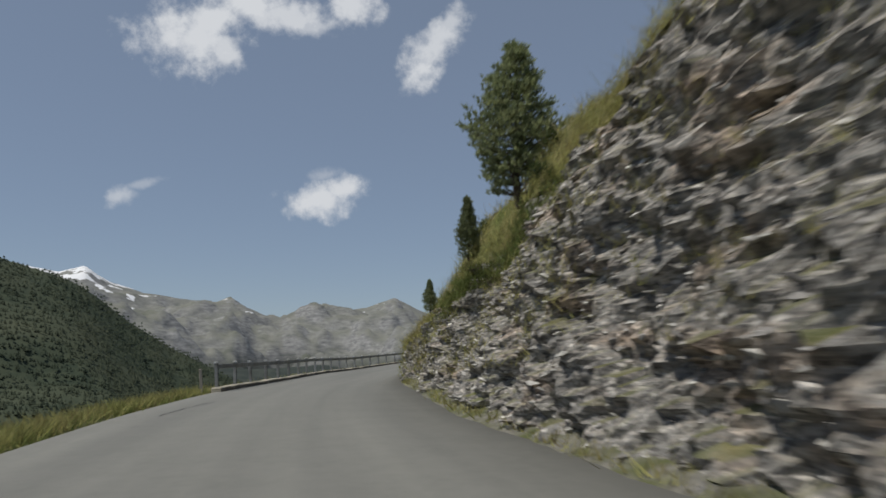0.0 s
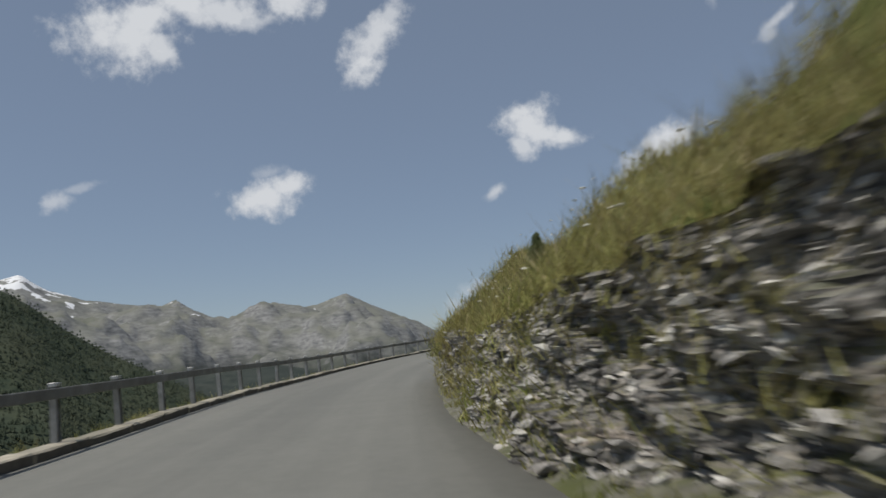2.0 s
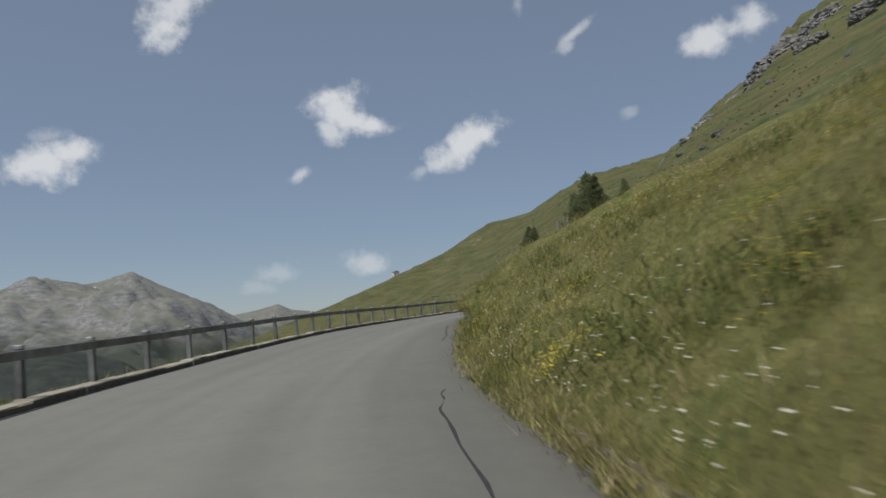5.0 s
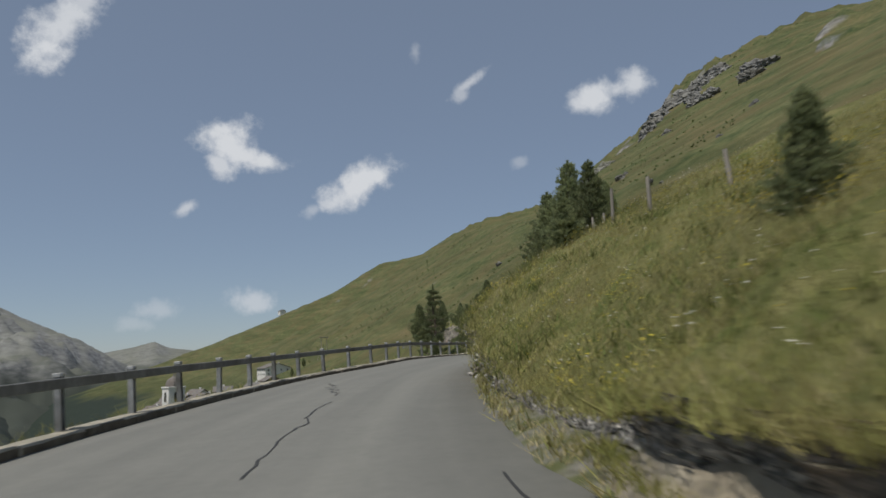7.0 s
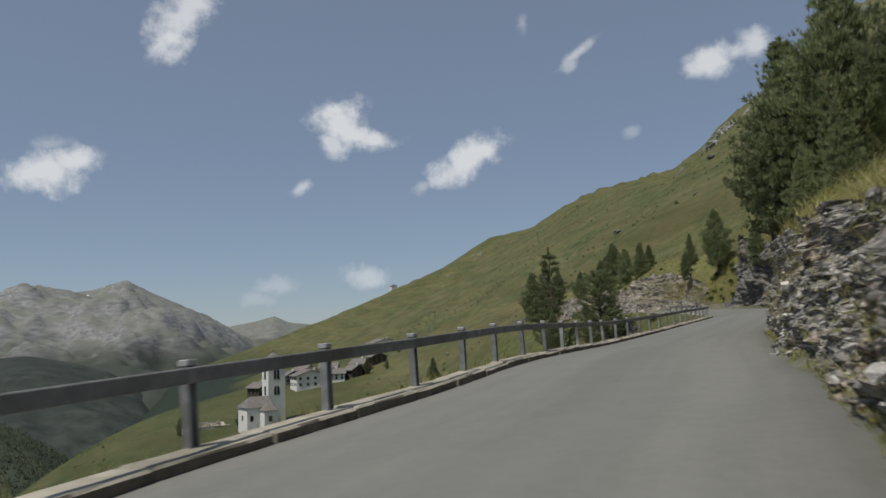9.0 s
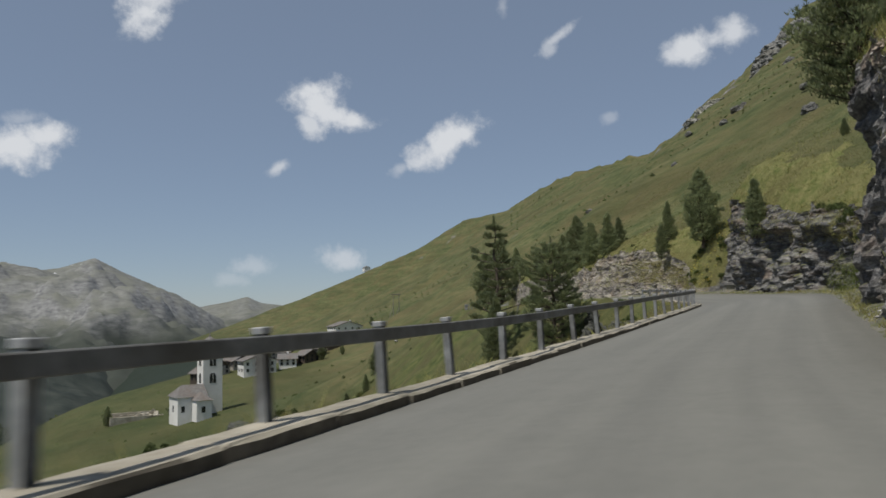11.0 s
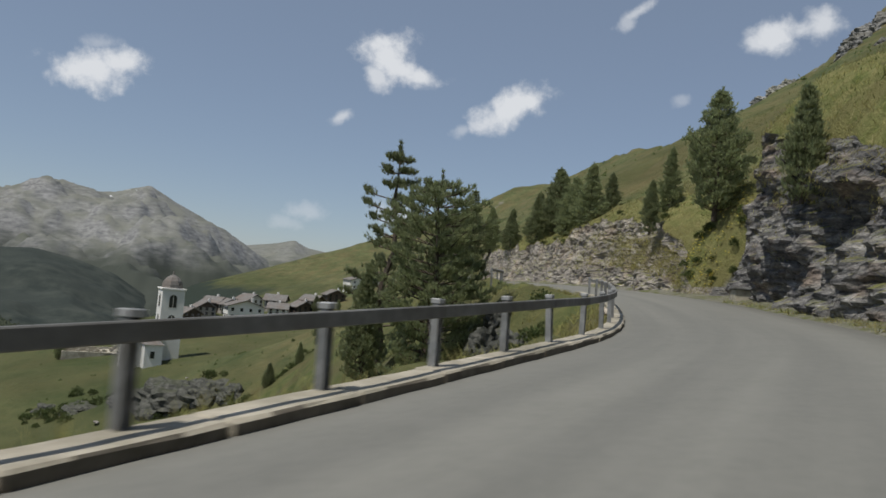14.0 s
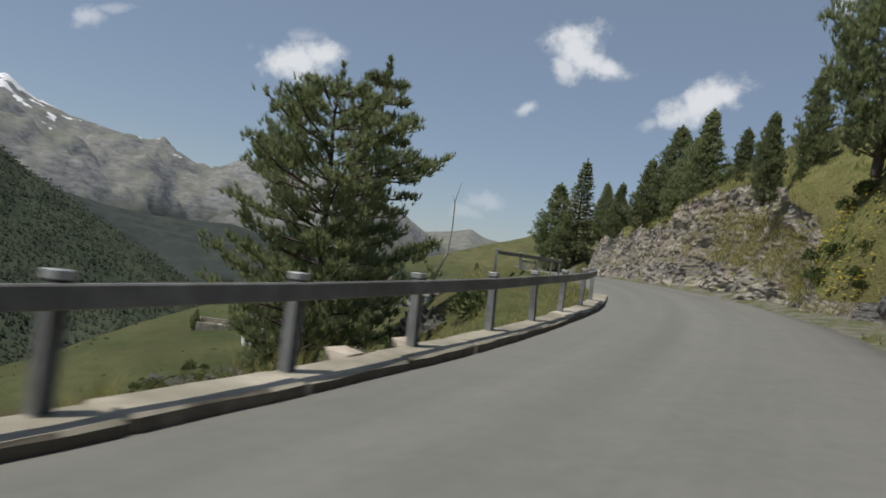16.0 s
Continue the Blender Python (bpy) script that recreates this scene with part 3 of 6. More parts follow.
def land(x, y):
    x, y = np.asarray(x, float), np.asarray(y, float)
    q = np.stack([x, y], -1) / 100
    d = ((q[..., None, :] - _c) ** 2).sum(-1)
    z = tps(d) @ _w[:len(_c)] + _w[-3] + q @ _w[-2:]
    r = np.hypot(x - 40, y - 150)
    west = np.clip((4 + 0.02 * (y - 300) - x) / 260, 0, 1) * np.clip((y - 220) / 160, 0, 1)
    z = z - 100 * west * west * (3 - 2 * west)
    return np.clip(z, -215, 620) * np.clip((2900 - r) / 700, 0, 1) - 60 * np.clip((r - 2200) / 700, 0, 1)


def hill_h(s, u):
    """Height over the road of the turf above the rock face, u metres right of the rail line."""
    u0 = width(s) + verge(s)
    f = face(s)
    crest = u0 + batter(s) * f
    d = np.maximum(u - crest, 0)
    knee = tab(s, (0, .8), (42, .8), (49, 1.0), (54, .9), (57, 1.3), (60, .55), (64, 1.55), (67, .65), (70, 2.7), (76, 2.6), (330, 2.6))
    near = f + np.minimum(d, knee) * tab(s, (0, .9), (31, .9), (35, 2.1), (44, 2.0), (49, 1.2), (56, 1.0), (62, 1.01), (68, .79), (74, .72), (79, .84), (82, .86), (90, .82), (108, .88), (114, .85), (117, .68), (120, .7), (122.5, .8), (128, .92), (134, .8), (150, .55), (216, .5), (223, .75), (229, 1.15), (237, 1.15), (239.5, 2.1), (244, 2.1), (247, .7), (330, .55)) + np.maximum(d - knee, 0) * tab(s, (0, .5), (42, .44), (52, .34), (60, .22), (66, .29), (70, .5), (74, .38), (78, .5), (82, .62), (86, .74), (93, .74), (100, .46), (150, .45), (240, .48), (330, .45))
    return near


def left_h(s, u):
    """Height under the road of the ground u metres right (so, negative) of the rail line."""
    sh = tab(s, (0, 2.0), (48, 1.2), (55, .8), (195, .7), (232, .9), (243, 4.5), (262, 5.5), (280, 3), (300, 1.5), (330, 1.5))
    st = tab(s, (0, .6), (60, .75), (190, .62), (225, .75), (245, 1.1), (270, .9), (330, .6))
    d = np.maximum(-u - sh, 0)
    return -0.02 - 0.06 * np.minimum(-u, sh) - np.minimum(d, 9) * st - np.maximum(d - 9, 0) * 0.42


def left_start(s):
    """How far below the rail the road's own slope gives way to the open land."""
    return tab(s, (0, 14), (250, 14), (300, 6), (330, 3))


def ground(x, y):
    """Height of the turf at a place, whichever surface it belongs to."""
    s, u, z = su(x, y)
    if 0.5 < s < SEND - 1:
        zb = z + bank(s) * np.clip(u / 7.0, 0, 1.2)
        k = np.clip((abs(u - (4 if u > 0 else 0)) - 14) / 18, 0, 1)
        if u > width(s) and u < 38:
            return (1 - k) * (zb + hill_h(s, u)) + k * land(x, y)
        if -28 < u < 0:
            k = np.clip((-u - left_start(s)) / 14, 0, 1)
            return (1 - k) * (z + left_h(s, u)) + k * land(x, y)
        if 0 <= u <= width(s):
            return zb
    return float(land(x, y))


# ---- the road and its ground ----
def strip(name, s0, s1, step, offsets, mat, kind_label, wobble=None, smooth=True):
    ss = np.arange(s0, s1, step)
    P = np.zeros((len(ss), len(offsets), 3))
    for i, s in enumerate(ss):
        for j, (u, h) in enumerate(offsets):
            uu = u(s) if callable(u) else u
            hh = h(s) if callable(h) else h
            P[i, j] = at_s(s, uu, hh)
            if wobble:
                P[i, j] += wobble(P[i, j], j)
    ob = sheet(name, P, mat, smooth, flip=True)
    return tagged(ob, kind_label, "", "", "structure")


def edge(s):
    return width(s) + 0.16 * noise.noise((s * 0.5, 3.3, 0)) + 0.07 * noise.noise((s * 2.3, 7.3, 0))


road = strip("road", 0.4, SEND - 0.4, 0.5, [(-0.25, -0.25), (0.05, 0.0), (1.2, 0.015), (3.4, 0.03), (5.5, 0.015), (edge, 0.0), (lambda s: edge(s) + 0.05, -0.1)], ASPHALT, "patched grey asphalt mountain road")

lane = road.data.uv_layers.new(name="lane")
vi = np.zeros(len(road.data.loops), np.int32)
road.data.loops.foreach_get("vertex_index", vi)
across = np.array([-0.25, 0.05, 1.2, 3.4, 5.5, 7.0, 7.05])
lane.data.foreach_set("uv", np.stack([0.4 + 0.5 * (vi // 7), across[vi % 7]], 1).reshape(-1).astype(np.float32))

# right-hand verge between asphalt and rock
strip("verge", 0.4, SEND - 0.4, 0.35, [(lambda s: edge(s) - 0.1, -0.03), (lambda s: edge(s) + 0.15, 0.03), (lambda s: width(s) + 0.6 * verge(s), 0.08), (lambda s: width(s) + verge(s) + 0.5, 0.25)], GRAVEL,
      "dry grass and gravel strip beside the asphalt", lambda p, j: np.array([0, 0, 0.05 * noise.noise((p[0] * 1.7, p[1] * 1.7, 0)) if j else 0]))

# bare sandy earth under the eroded turf lip
def slump(s, h):
    k = max(0.0, min(1.0, (3.4 - abs(s - 117.8)) / 2.2))
    return h * k - 0.15 * (1 - k)


strip("earth_scar", 114.2, 121.4, 0.15, [(lambda s: width(s) + 0.1, lambda s: slump(s, 0.05)), (lambda s: width(s) + 0.22, lambda s: slump(s, 0.2)), (lambda s: width(s) + 0.34, lambda s: slump(s, 0.34)),
                                         (lambda s: width(s) + verge(s) + 0.02, lambda s: slump(s, 0.5)), (lambda s: width(s) + verge(s) + 0.3, lambda s: slump(s, 0.62))], EARTH,
      "bare sandy earth slumped below the turf edge", lambda p, j: np.array([0, 0, 0.05 * noise.noise((p[0] * 1.3, p[1] * 1.3, 3)) + 0.035 * noise.noise((p[0] * 5, p[1] * 5, 7))]))

# rock face
FS = np.arange(4, min(330, SEND - 1), 0.14)
ROWS = 56
FACE = np.zeros((len(FS), ROWS, 3))
for i, s in enumerate(FS):
    f, u0 = float(face(s)), float(width(s) + verge(s))
    low = float(tab(s, (0, 1), (150, .8), (205, .8), (213, 1.5), (236, 1.4), (243, .9), (262, 1.0), (268, .8), (330, .7)))
    big = float(tab(s, (0, 0), (184, 0), (188, .5), (207, .5), (213, 1), (235, 1), (239, .3), (243, 0), (330, 0)))
    f += min(1, f / 3) * (0.42 + 0.2 * big + (0.35 if s > 243 else 0)) * (noise.noise((s * 0.35, 11, 0)) + 0.6 * noise.noise((s * 1.1, 4, 0)))
    soft = float(tab(s, (0, .35), (184, .35), (190, 0), (238, 0), (243, .9), (330, .9)))
    j0 = np.clip(np.searchsorted(S, s), 0, len(S) - 1)
    for j in range(ROWS):
        k = j / (ROWS - 1)
        h = -0.25 + (f + 0.25) * k
        u = u0 + float(batter(s)) * h
        p = at_s(s, u, h)
        a, b, c = p[0], p[1], p[2]
        amp = min(1.0, f / 2.2) * low
        bed = c * 1.0 + 0.3 * a - 0.22 * b + 0.25 * noise.noise((a * .3, b * .3, 2))  # tilted bedding
        d = 0.7 * fbm(a * 0.22, b * 0.22, c * 0.3, 3)
        d += 0.42 * (1 - .6 * soft) * (abs(noise.noise((a * 0.6, b * 0.6, bed * 1.5))) - 0.25)
        st = noise.cell((math.floor(bed * 3.1) * 7.7 + math.floor(a * 0.9 + b * 0.9 + bed) * 3.1, math.floor(bed * 3.1), 1.0))
        d += 0.15 * (st - 0.5) * (1 - .7 * big) * (1 - .55 * soft) / max(low, 1)
        st2 = noise.cell((math.floor(bed * 7.3) * 5.1 + math.floor((a + b) * 2.3 + bed * 2) * 1.7, math.floor(bed * 7.3), 4.0))
        d += (0.13 * (st2 - 0.5) * (1 - .5 * big) * (1 - .55 * soft) + 0.1 * soft * fbm(a * 1.3, b * 1.3, c * 1.6, 5, .7) + 0.12 * (1 - .5 * soft) * fbm(a * 3, b * 3, bed * 6, 3)) / max(low, 1)
        g1, g2 = noise.voronoi((a * 0.55 + 0.1 * c, b * 0.55, bed * 0.85))[0][:2]
        d += 0.55 * (1 - .88 * soft) * (min(g2 - g1, 0.3) - 0.15)
        if big > 0:
            n1, n2 = noise.voronoi((a * 0.2 + 0.3, b * 0.2, c * 0.16))[0][:2]
            d += big * (0.8 * (min(n2 - n1, 0.35) - 0.2) - 0.5 * max(0.0, k - 0.72) * 3 + 0.35 * math.exp(-((k - 0.8) / 0.08) ** 2) - 0.3 * math.exp(-((k - 0.5) / 0.15) ** 2) * (0.5 + noise.noise((s * 0.2, 2, 0))))
        FACE[i, j] = p + np.array([NOR[j0, 0], NOR[j0, 1], 0]) * (-d * amp)
CUT_A, CUT_B = int((184 - 4) / 0.14), int((241 - 4) / 0.14)
tagged(sheet("rock_face", FACE[CUT_B:], PALEROCK, False, flip=True), "pale stony cutting with turf patches beyond the gully", "", "", "structure")
cliff = tagged(sheet("rock_face", FACE[CUT_A:CUT_B + 1], DARKROCK, False, flip=True), "dark layered cliff standing over the bend", "", "", "structure")
rock_face = tagged(sheet("rock_face", FACE[:CUT_A + 1], ROCK, False, flip=True), "layered grey schist road cutting with turf on its ledges", "", "", "structure")

# turf above the face
US = np.concatenate([np.linspace(0, 6, 16), np.linspace(7, 39, 22)])
HS = np.arange(4, SEND - 3, 0.5)
TOP = np.zeros((len(HS), len(US), 3))
for i, s in enumerate(HS):
    crest = float(width(s) + verge(s) + batter(s) * face(s))
    fi_ = min(int(round((s - 4) / 0.14)), len(FS) - 1)
    for j, d in enumerate(US):
        u = crest + d
        p = at_s(s, u, float(hill_h(s, u)))
        k = np.clip((abs(u - 4) - 14) / 18, 0, 1)
        if k > 0:
            p[2] = (1 - k) * p[2] + k * float(land(p[0], p[1]))
        p[2] += (0.3 * fbm(p[0] * 0.5, p[1] * 0.5, 0, 4) + 0.16 * noise.noise((p[0] * 1.3, p[1] * 1.3, 3)) + 0.12 * noise.noise((p[0] * 2.1, p[1] * 2.1, 1))) * min(1, d / 0.8)
        if j == 0:
            p = FACE[fi_, -1] + np.array([0, 0, -0.02])
            shift = p - at_s(s, crest, float(hill_h(s, crest)))
        else:
            p = p + shift * math.exp(-d / 2.2)
        TOP[i, j] = p
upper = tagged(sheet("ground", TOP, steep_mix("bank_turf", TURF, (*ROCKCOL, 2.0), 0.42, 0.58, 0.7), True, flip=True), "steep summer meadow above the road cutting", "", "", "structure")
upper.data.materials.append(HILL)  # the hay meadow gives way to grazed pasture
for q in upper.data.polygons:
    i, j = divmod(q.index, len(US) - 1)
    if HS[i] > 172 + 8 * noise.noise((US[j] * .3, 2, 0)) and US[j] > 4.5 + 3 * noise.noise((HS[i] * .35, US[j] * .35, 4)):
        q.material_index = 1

# ground falling away beyond the rail
LS = np.arange(0.5, SEND - 0.5, 0.6)
UL = -np.concatenate([np.linspace(0.0, 3, 9), np.linspace(3.6, 30, 30)])
LOWER = np.zeros((len(LS), len(UL), 3))
for i, s in enumerate(LS):
    for j, u in enumerate(UL):
        p = at_s(s, u, float(left_h(s, u)))
        k = np.clip((abs(u) - left_start(s)) / 14, 0, 1)
        p[2] = (1 - k) * p[2] + k * float(land(p[0], p[1]))
        far = min(1, -u / 3)
        rough = float(tab(s, (0, 1), (200, 1), (215, 2.6), (245, 2.6), (262, 1), (330, 1)))
        p[2] += far * (0.45 * rough * fbm(p[0] * 0.28, p[1] * 0.28, 4, 4) + 0.1 * noise.noise((p[0] * 1.5, p[1] * 1.5, 2)))
        if j == 0:
            p[2] -= 0.12
        LOWER[i, j] = p
tagged(sheet("ground", LOWER, steep_mix("slope_turf", GLEN, (*ROCKCOL, 1.6), 0.55, 0.8, 0.5), True), "rough grass slope falling away below the road", "", "", "structure")

# wide land, one sheet to the horizon
AZ = np.radians(np.concatenate([np.arange(-62, 36, 0.45), np.arange(36, 298, 3.0), [298.0]]))
RR = np.concatenate([np.linspace(12, 60, 14), np.geomspace(64, 300, 36)[:-1], np.geomspace(300, 2300, 150)[:-1], np.geomspace(2300, 4700, 22)])
GX = 40 - np.sin(AZ)[None] * RR[:, None]
GY = 150 + np.cos(AZ)[None] * RR[:, None]
GZ = land(GX, GY)
# crest line of the hillside: bearing and height in degrees from the middle of the bend
CREST = ((-62, 26), (-55, 24), (-49.8, 21.0), (-46.1, 19.1), (-43.7, 16.8), (-40.5, 15.2), (-38.1, 13.2), (-36, 11.8), (-32.3, 11.0), (-28, 9.7), (-25.1, 8.1), (-22.1, 7.6), (-18.4, 5.4), (-14.7, 3.9), (-9.9, 1.9), (-2.3, -.7), (0, -.8))
CEL = np.interp(-np.degrees(AZ), [-c[0] for c in CREST[::-1]], [c[1] for c in CREST[::-1]])
LID = np.where((np.degrees(AZ) <= 0)[None], 4 + RR[:, None] * np.tan(np.radians(CEL))[None], 1e4)
OVER = np.maximum(GZ - LID, 0)
GZ = np.where(RR[:, None] > 260, GZ - 1.12 * OVER, GZ)
for i in range(GX.shape[0]):
    for j in range(GX.shape[1]):
        x, y = GX[i, j], GY[i, j]
        r = RR[i]
        if r < 420:
            s_, u_, z_ = su(x, y)
            if 0.6 < s_ < 300 and -26 < u_ < 34:
                GZ[i, j] = min(GZ[i, j], z_ - 24) - 3
                continue
            if 300 <= s_ < 320 and 7 < u_ < 36:
                GZ[i, j] -= 2.5
                continue
            if 0.6 < s_ < 306 and (-31 < u_ <= -26 or 34 <= u_ < 42):
                GZ[i, j] -= 0.4
                continue
        a = min(1.0, max(0.0, (GZ[i, j] + 5) / 120.0))
        g = 0.8 + 3.6 * min(1, r / 1200) * (0.25 + a)
        n0 = fbm(x * 0.012, y * 0.012, 0.5, 5) * g
        m = math.exp(-((x - 690) / 150) ** 2 - ((y - 730) / 190) ** 2) + 0.8 * math.exp(-((x - 840) / 90) ** 2 - ((y - 1560) / 110) ** 2)
        w0 = noise.noise((x * 0.011 + 3, y * 0.011, 2.0)) + 0.5 * noise.noise((x * 0.035, y * 0.035, 5.0))
        crag = min(0.5, max(0.0, w0 + 0.85 * m - 0.62 + 0.12 * a)) if a > 0.2 else 0.0
        if r < 700 and a < 0.5:
            q_ = min(1.0, max(0.12, (math.hypot(x - 42, y - 370) - 16) / 25)) * (0.25 if y > 420 else 1.0)
            n0 += q_ * (3.6 * noise.noise((x * 0.028, y * 0.028, 4)) + 1.7 * noise.noise((x * 0.08, y * 0.08, 8)) + 0.6 * noise.noise((x * 0.2, y * 0.2, 1)))
        n0 += (1.2 + 1.8 * min(1, r / 700)) * a * noise.noise((x * 0.05, y * 0.05, 7))
        GZ[i, j] += 0.6 * n0 - 1.5 * a + (crag + (0.1 if crag > 0.03 else 0)) * 24 * (0.35 + 1.3 * abs(noise.noise((x * 0.03, y * 0.03, 9))) + .7 * abs(noise.noise((x * 0.09, y * 0.09, 3))))
tagged(sheet("ground", np.stack([GX, GY, GZ], -1), HILL, True, flip=False), "alpine pasture hillside with grey crags and valley floor", "", "", "structure")


def ridge(name, table, r0, r1, r2, base, mat, label, rough, az_step=0.25, rows=46, foot=0.75):
    azs = np.arange(min(t[0] for t in table), max(t[0] for t in table) + 1e-6, az_step)
    tt = sorted(table)
    els = np.interp(azs, [t[0] for t in tt], [t[1] for t in tt])
    rs = np.concatenate([np.linspace(r0, r1, rows), np.linspace(r1, r2, 8)[1:]])
    P = np.zeros((len(rs), len(azs), 3))
    for j, (a, e) in enumerate(zip(azs, els)):
        top = r1 * math.tan(radians(e)) + 2
        for i, r in enumerate(rs):
            k = (r - r0) / (r1 - r0) if r <= r1 else 1 - 0.6 * (r - r1) / (r2 - r1)
            x, y = 15 - math.sin(radians(a)) * r, 100 + math.cos(radians(a)) * r
            q = rough * (fbm(x / 520, y / 520, 0.3, 6, 0.85) - 0.8 * abs(fbm(x / 380, y / 380, 3.3, 4, 0.8)) + 0.25)
            sh = 0.12 + math.sin(min(k, 1) * math.pi) * 0.88
            P[i, j] = (x, y, base + (top - base) * max(k, 0) ** foot + q * (sh if k < 0.97 else 0.12))
    return tagged(sheet(name, P, mat, True, flip=False), label, "", "", "structure")


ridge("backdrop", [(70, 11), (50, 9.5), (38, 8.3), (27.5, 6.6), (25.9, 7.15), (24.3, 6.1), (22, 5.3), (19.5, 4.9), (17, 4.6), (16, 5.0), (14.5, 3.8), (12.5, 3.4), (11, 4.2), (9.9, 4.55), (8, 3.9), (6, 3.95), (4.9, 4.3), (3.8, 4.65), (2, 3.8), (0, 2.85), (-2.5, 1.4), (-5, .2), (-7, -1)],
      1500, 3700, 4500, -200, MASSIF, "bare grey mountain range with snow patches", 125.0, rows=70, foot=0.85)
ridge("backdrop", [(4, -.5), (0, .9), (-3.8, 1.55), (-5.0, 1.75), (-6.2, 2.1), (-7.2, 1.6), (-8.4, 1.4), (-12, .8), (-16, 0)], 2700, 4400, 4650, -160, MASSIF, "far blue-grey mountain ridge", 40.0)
ridge("backdrop", [(80, 16.5), (60, 13.5), (45, 10.9), (36, 8.6), (30, 6.8), (28.4, 6.2), (26.7, 5.1), (24.6, 3.4), (21.7, 1.5), (18.7, -.1), (16.4, -1.4), (13, -3.2), (10, -5), (7, -7), (3, -10)], 520, 1250, 1700, -210, WOODS, "dark wooded mountain spur across the valley", 26.0, 0.35, 40, 0.9)

ridge("backdrop", [(60, 6), (40, 3), (26, 1.2), (17.8, -.1), (14.4, -.3), (9.7, -.15), (7.2, -.65), (4.8, -1.4), (3, -2.5), (1, -4.5), (-2, -9)], 1050, 1900, 2300, -230, CANOPY, "dark blue-green forested slope beyond the village", 45.0, 0.35, 40, 0.9)

# ---- guard rail ----
H_POST = 0.97


def rail_post_meshes():
    bm = bmesh.new()
    for x0, y0, x1, y1 in ((-.055, -.07, .055, -.058), (-.055, .058, .055, .07), (-.006, -.058, .006, .058)):
        box_into(bm, x0, y0, -.35, x1, y1, H_POST - 0.03)
    me = bpy.data.meshes.new("post")
    bm.to_mesh(me)
    bm.free()
    me.materials.append(STEEL)
    bm = box(-.07, -.08, H_POST - 0.05, .07, .08, H_POST + 0.02, 0.008)
    cap = bpy.data.meshes.new("cap")
    bm.to_mesh(cap)
    bm.free()
    cap.materials.append(CAP)
    return me, cap


POST_MESH, CAP_MESH = rail_post_meshes()
BEAM_MESHES = {}


def beam_mesh(length):
    key = round(length, 1)
    if key not in BEAM_MESHES:
        bm = box(-.035, 0.0, -.085, .035, key + 0.02, .085, 0.012)
        me = bpy.data.meshes.new("beam")
        bm.to_mesh(me)
        bm.free()
        me.materials.append(BEAM)
        BEAM_MESHES[key] = me
    return BEAM_MESHES[key]


def guard_rail(stations, label, flare=lambda s: 0.0):
    base = at_s(stations[0], 0, 0.13)
    thing = empty("guard_rail", Matrix.Translation(base), label, "guard rail", "road rails")
    rnd = random.Random(int(stations[0]))
    feet, inv = [], Matrix.Translation(-Vector(base))
    for s in stations:
        p = Vector(at_s(s, -0.05 - flare(s), 0.10))
        i = int(np.clip(np.searchsorted(S, s), 0, len(S) - 1))
        yaw = math.degrees(math.atan2(-DIR[i, 0], DIR[i, 1]))
        m = pose(*p, rnd.uniform(-2, 2), -2.5 + rnd.uniform(-2, 2), yaw)
        ob = new("post", POST_MESH)
        ob.parent, ob.matrix_basis = thing, inv @ m
        cp = new("cap", CAP_MESH)
        cp.parent = ob
        feet.append(m @ Vector((0.098, 0, H_POST - 0.15)))
    for a, b in zip(feet, feet[1:]):
        d = b - a
        ob = new("beam", beam_mesh(d.length))
        ob.parent = thing
        ob.matrix_basis = inv @ Matrix.Translation(a) @ d.to_track_quat("Y", "Z").to_matrix().to_4x4()
    return thing


def places(s0, gaps):
    return list(np.cumsum([s0] + gaps))


FIRST = places(49.5, [2.72] * 21 + [2.92] * 5 + [2.74] * 9 + [2.9] * 2 + [2.73] * 3 + [2.74] * 5 + [2.7] * 4 + [2.65] * 4 + [2.58] * 4 + [2.53] * 4 + [2.58] * 4 + [2.67] * 5)
guard_rail([s for s in FIRST if s < 241.2], "weathered grey steel rail on capped posts along the road edge")
guard_rail(places(251.5, [3.4] * 4), "weathered grey steel rail on capped posts past the lay-by", lambda s: 4.2 * max(0.0, (265.5 - s) / 14) ** 1.2)
guard_rail(places(300.0, [2.7] * 10), "weathered grey steel rail round the far bend")

# delineator beside the first post
bm = box(-.05, -.03, -.3, .05, .03, .8, 0.015)
tagged(part("marker_post", bm, GREYWOOD), "pale leaning wooden marker post in the grass", "marker post").matrix_world = pose(*at_s(48.6, -0.35, 0.05), 2, -4, 6)

# kerb stones, each its own piece
kerb = empty("kerb", Matrix.Translation(at_s(49, 0.1)), "pale concrete kerb along the valley edge", "", "", "structure")
kinv = Matrix.Translation(-Vector(at_s(49, 0.1)))
KERBS = []
for v_ in range(4):
    bm = box(-.13, 0.012, -.35, .26, 1.988, .13, 0.03)
    rnd = random.Random(v_)
    bmesh.ops.subdivide_edges(bm, edges=[e for e in bm.edges if e.calc_length() > 1.5], cuts=3)
    for w_ in bm.verts:
        w_.co += Vector((rnd.uniform(-.012, .012), 0, rnd.uniform(-.007, .007)))
    me = bpy.data.meshes.new("kerb_stone")
    bm.to_mesh(me)
    bm.free()
    me.materials.append(CONCRETE)
    me.materials.append(SHADED_GRIME)
    # faces turned to the road take the concrete with shade in its colour
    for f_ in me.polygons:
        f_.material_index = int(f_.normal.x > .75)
    KERBS.append(me)
rnd = random.Random(5)
s = 49.0
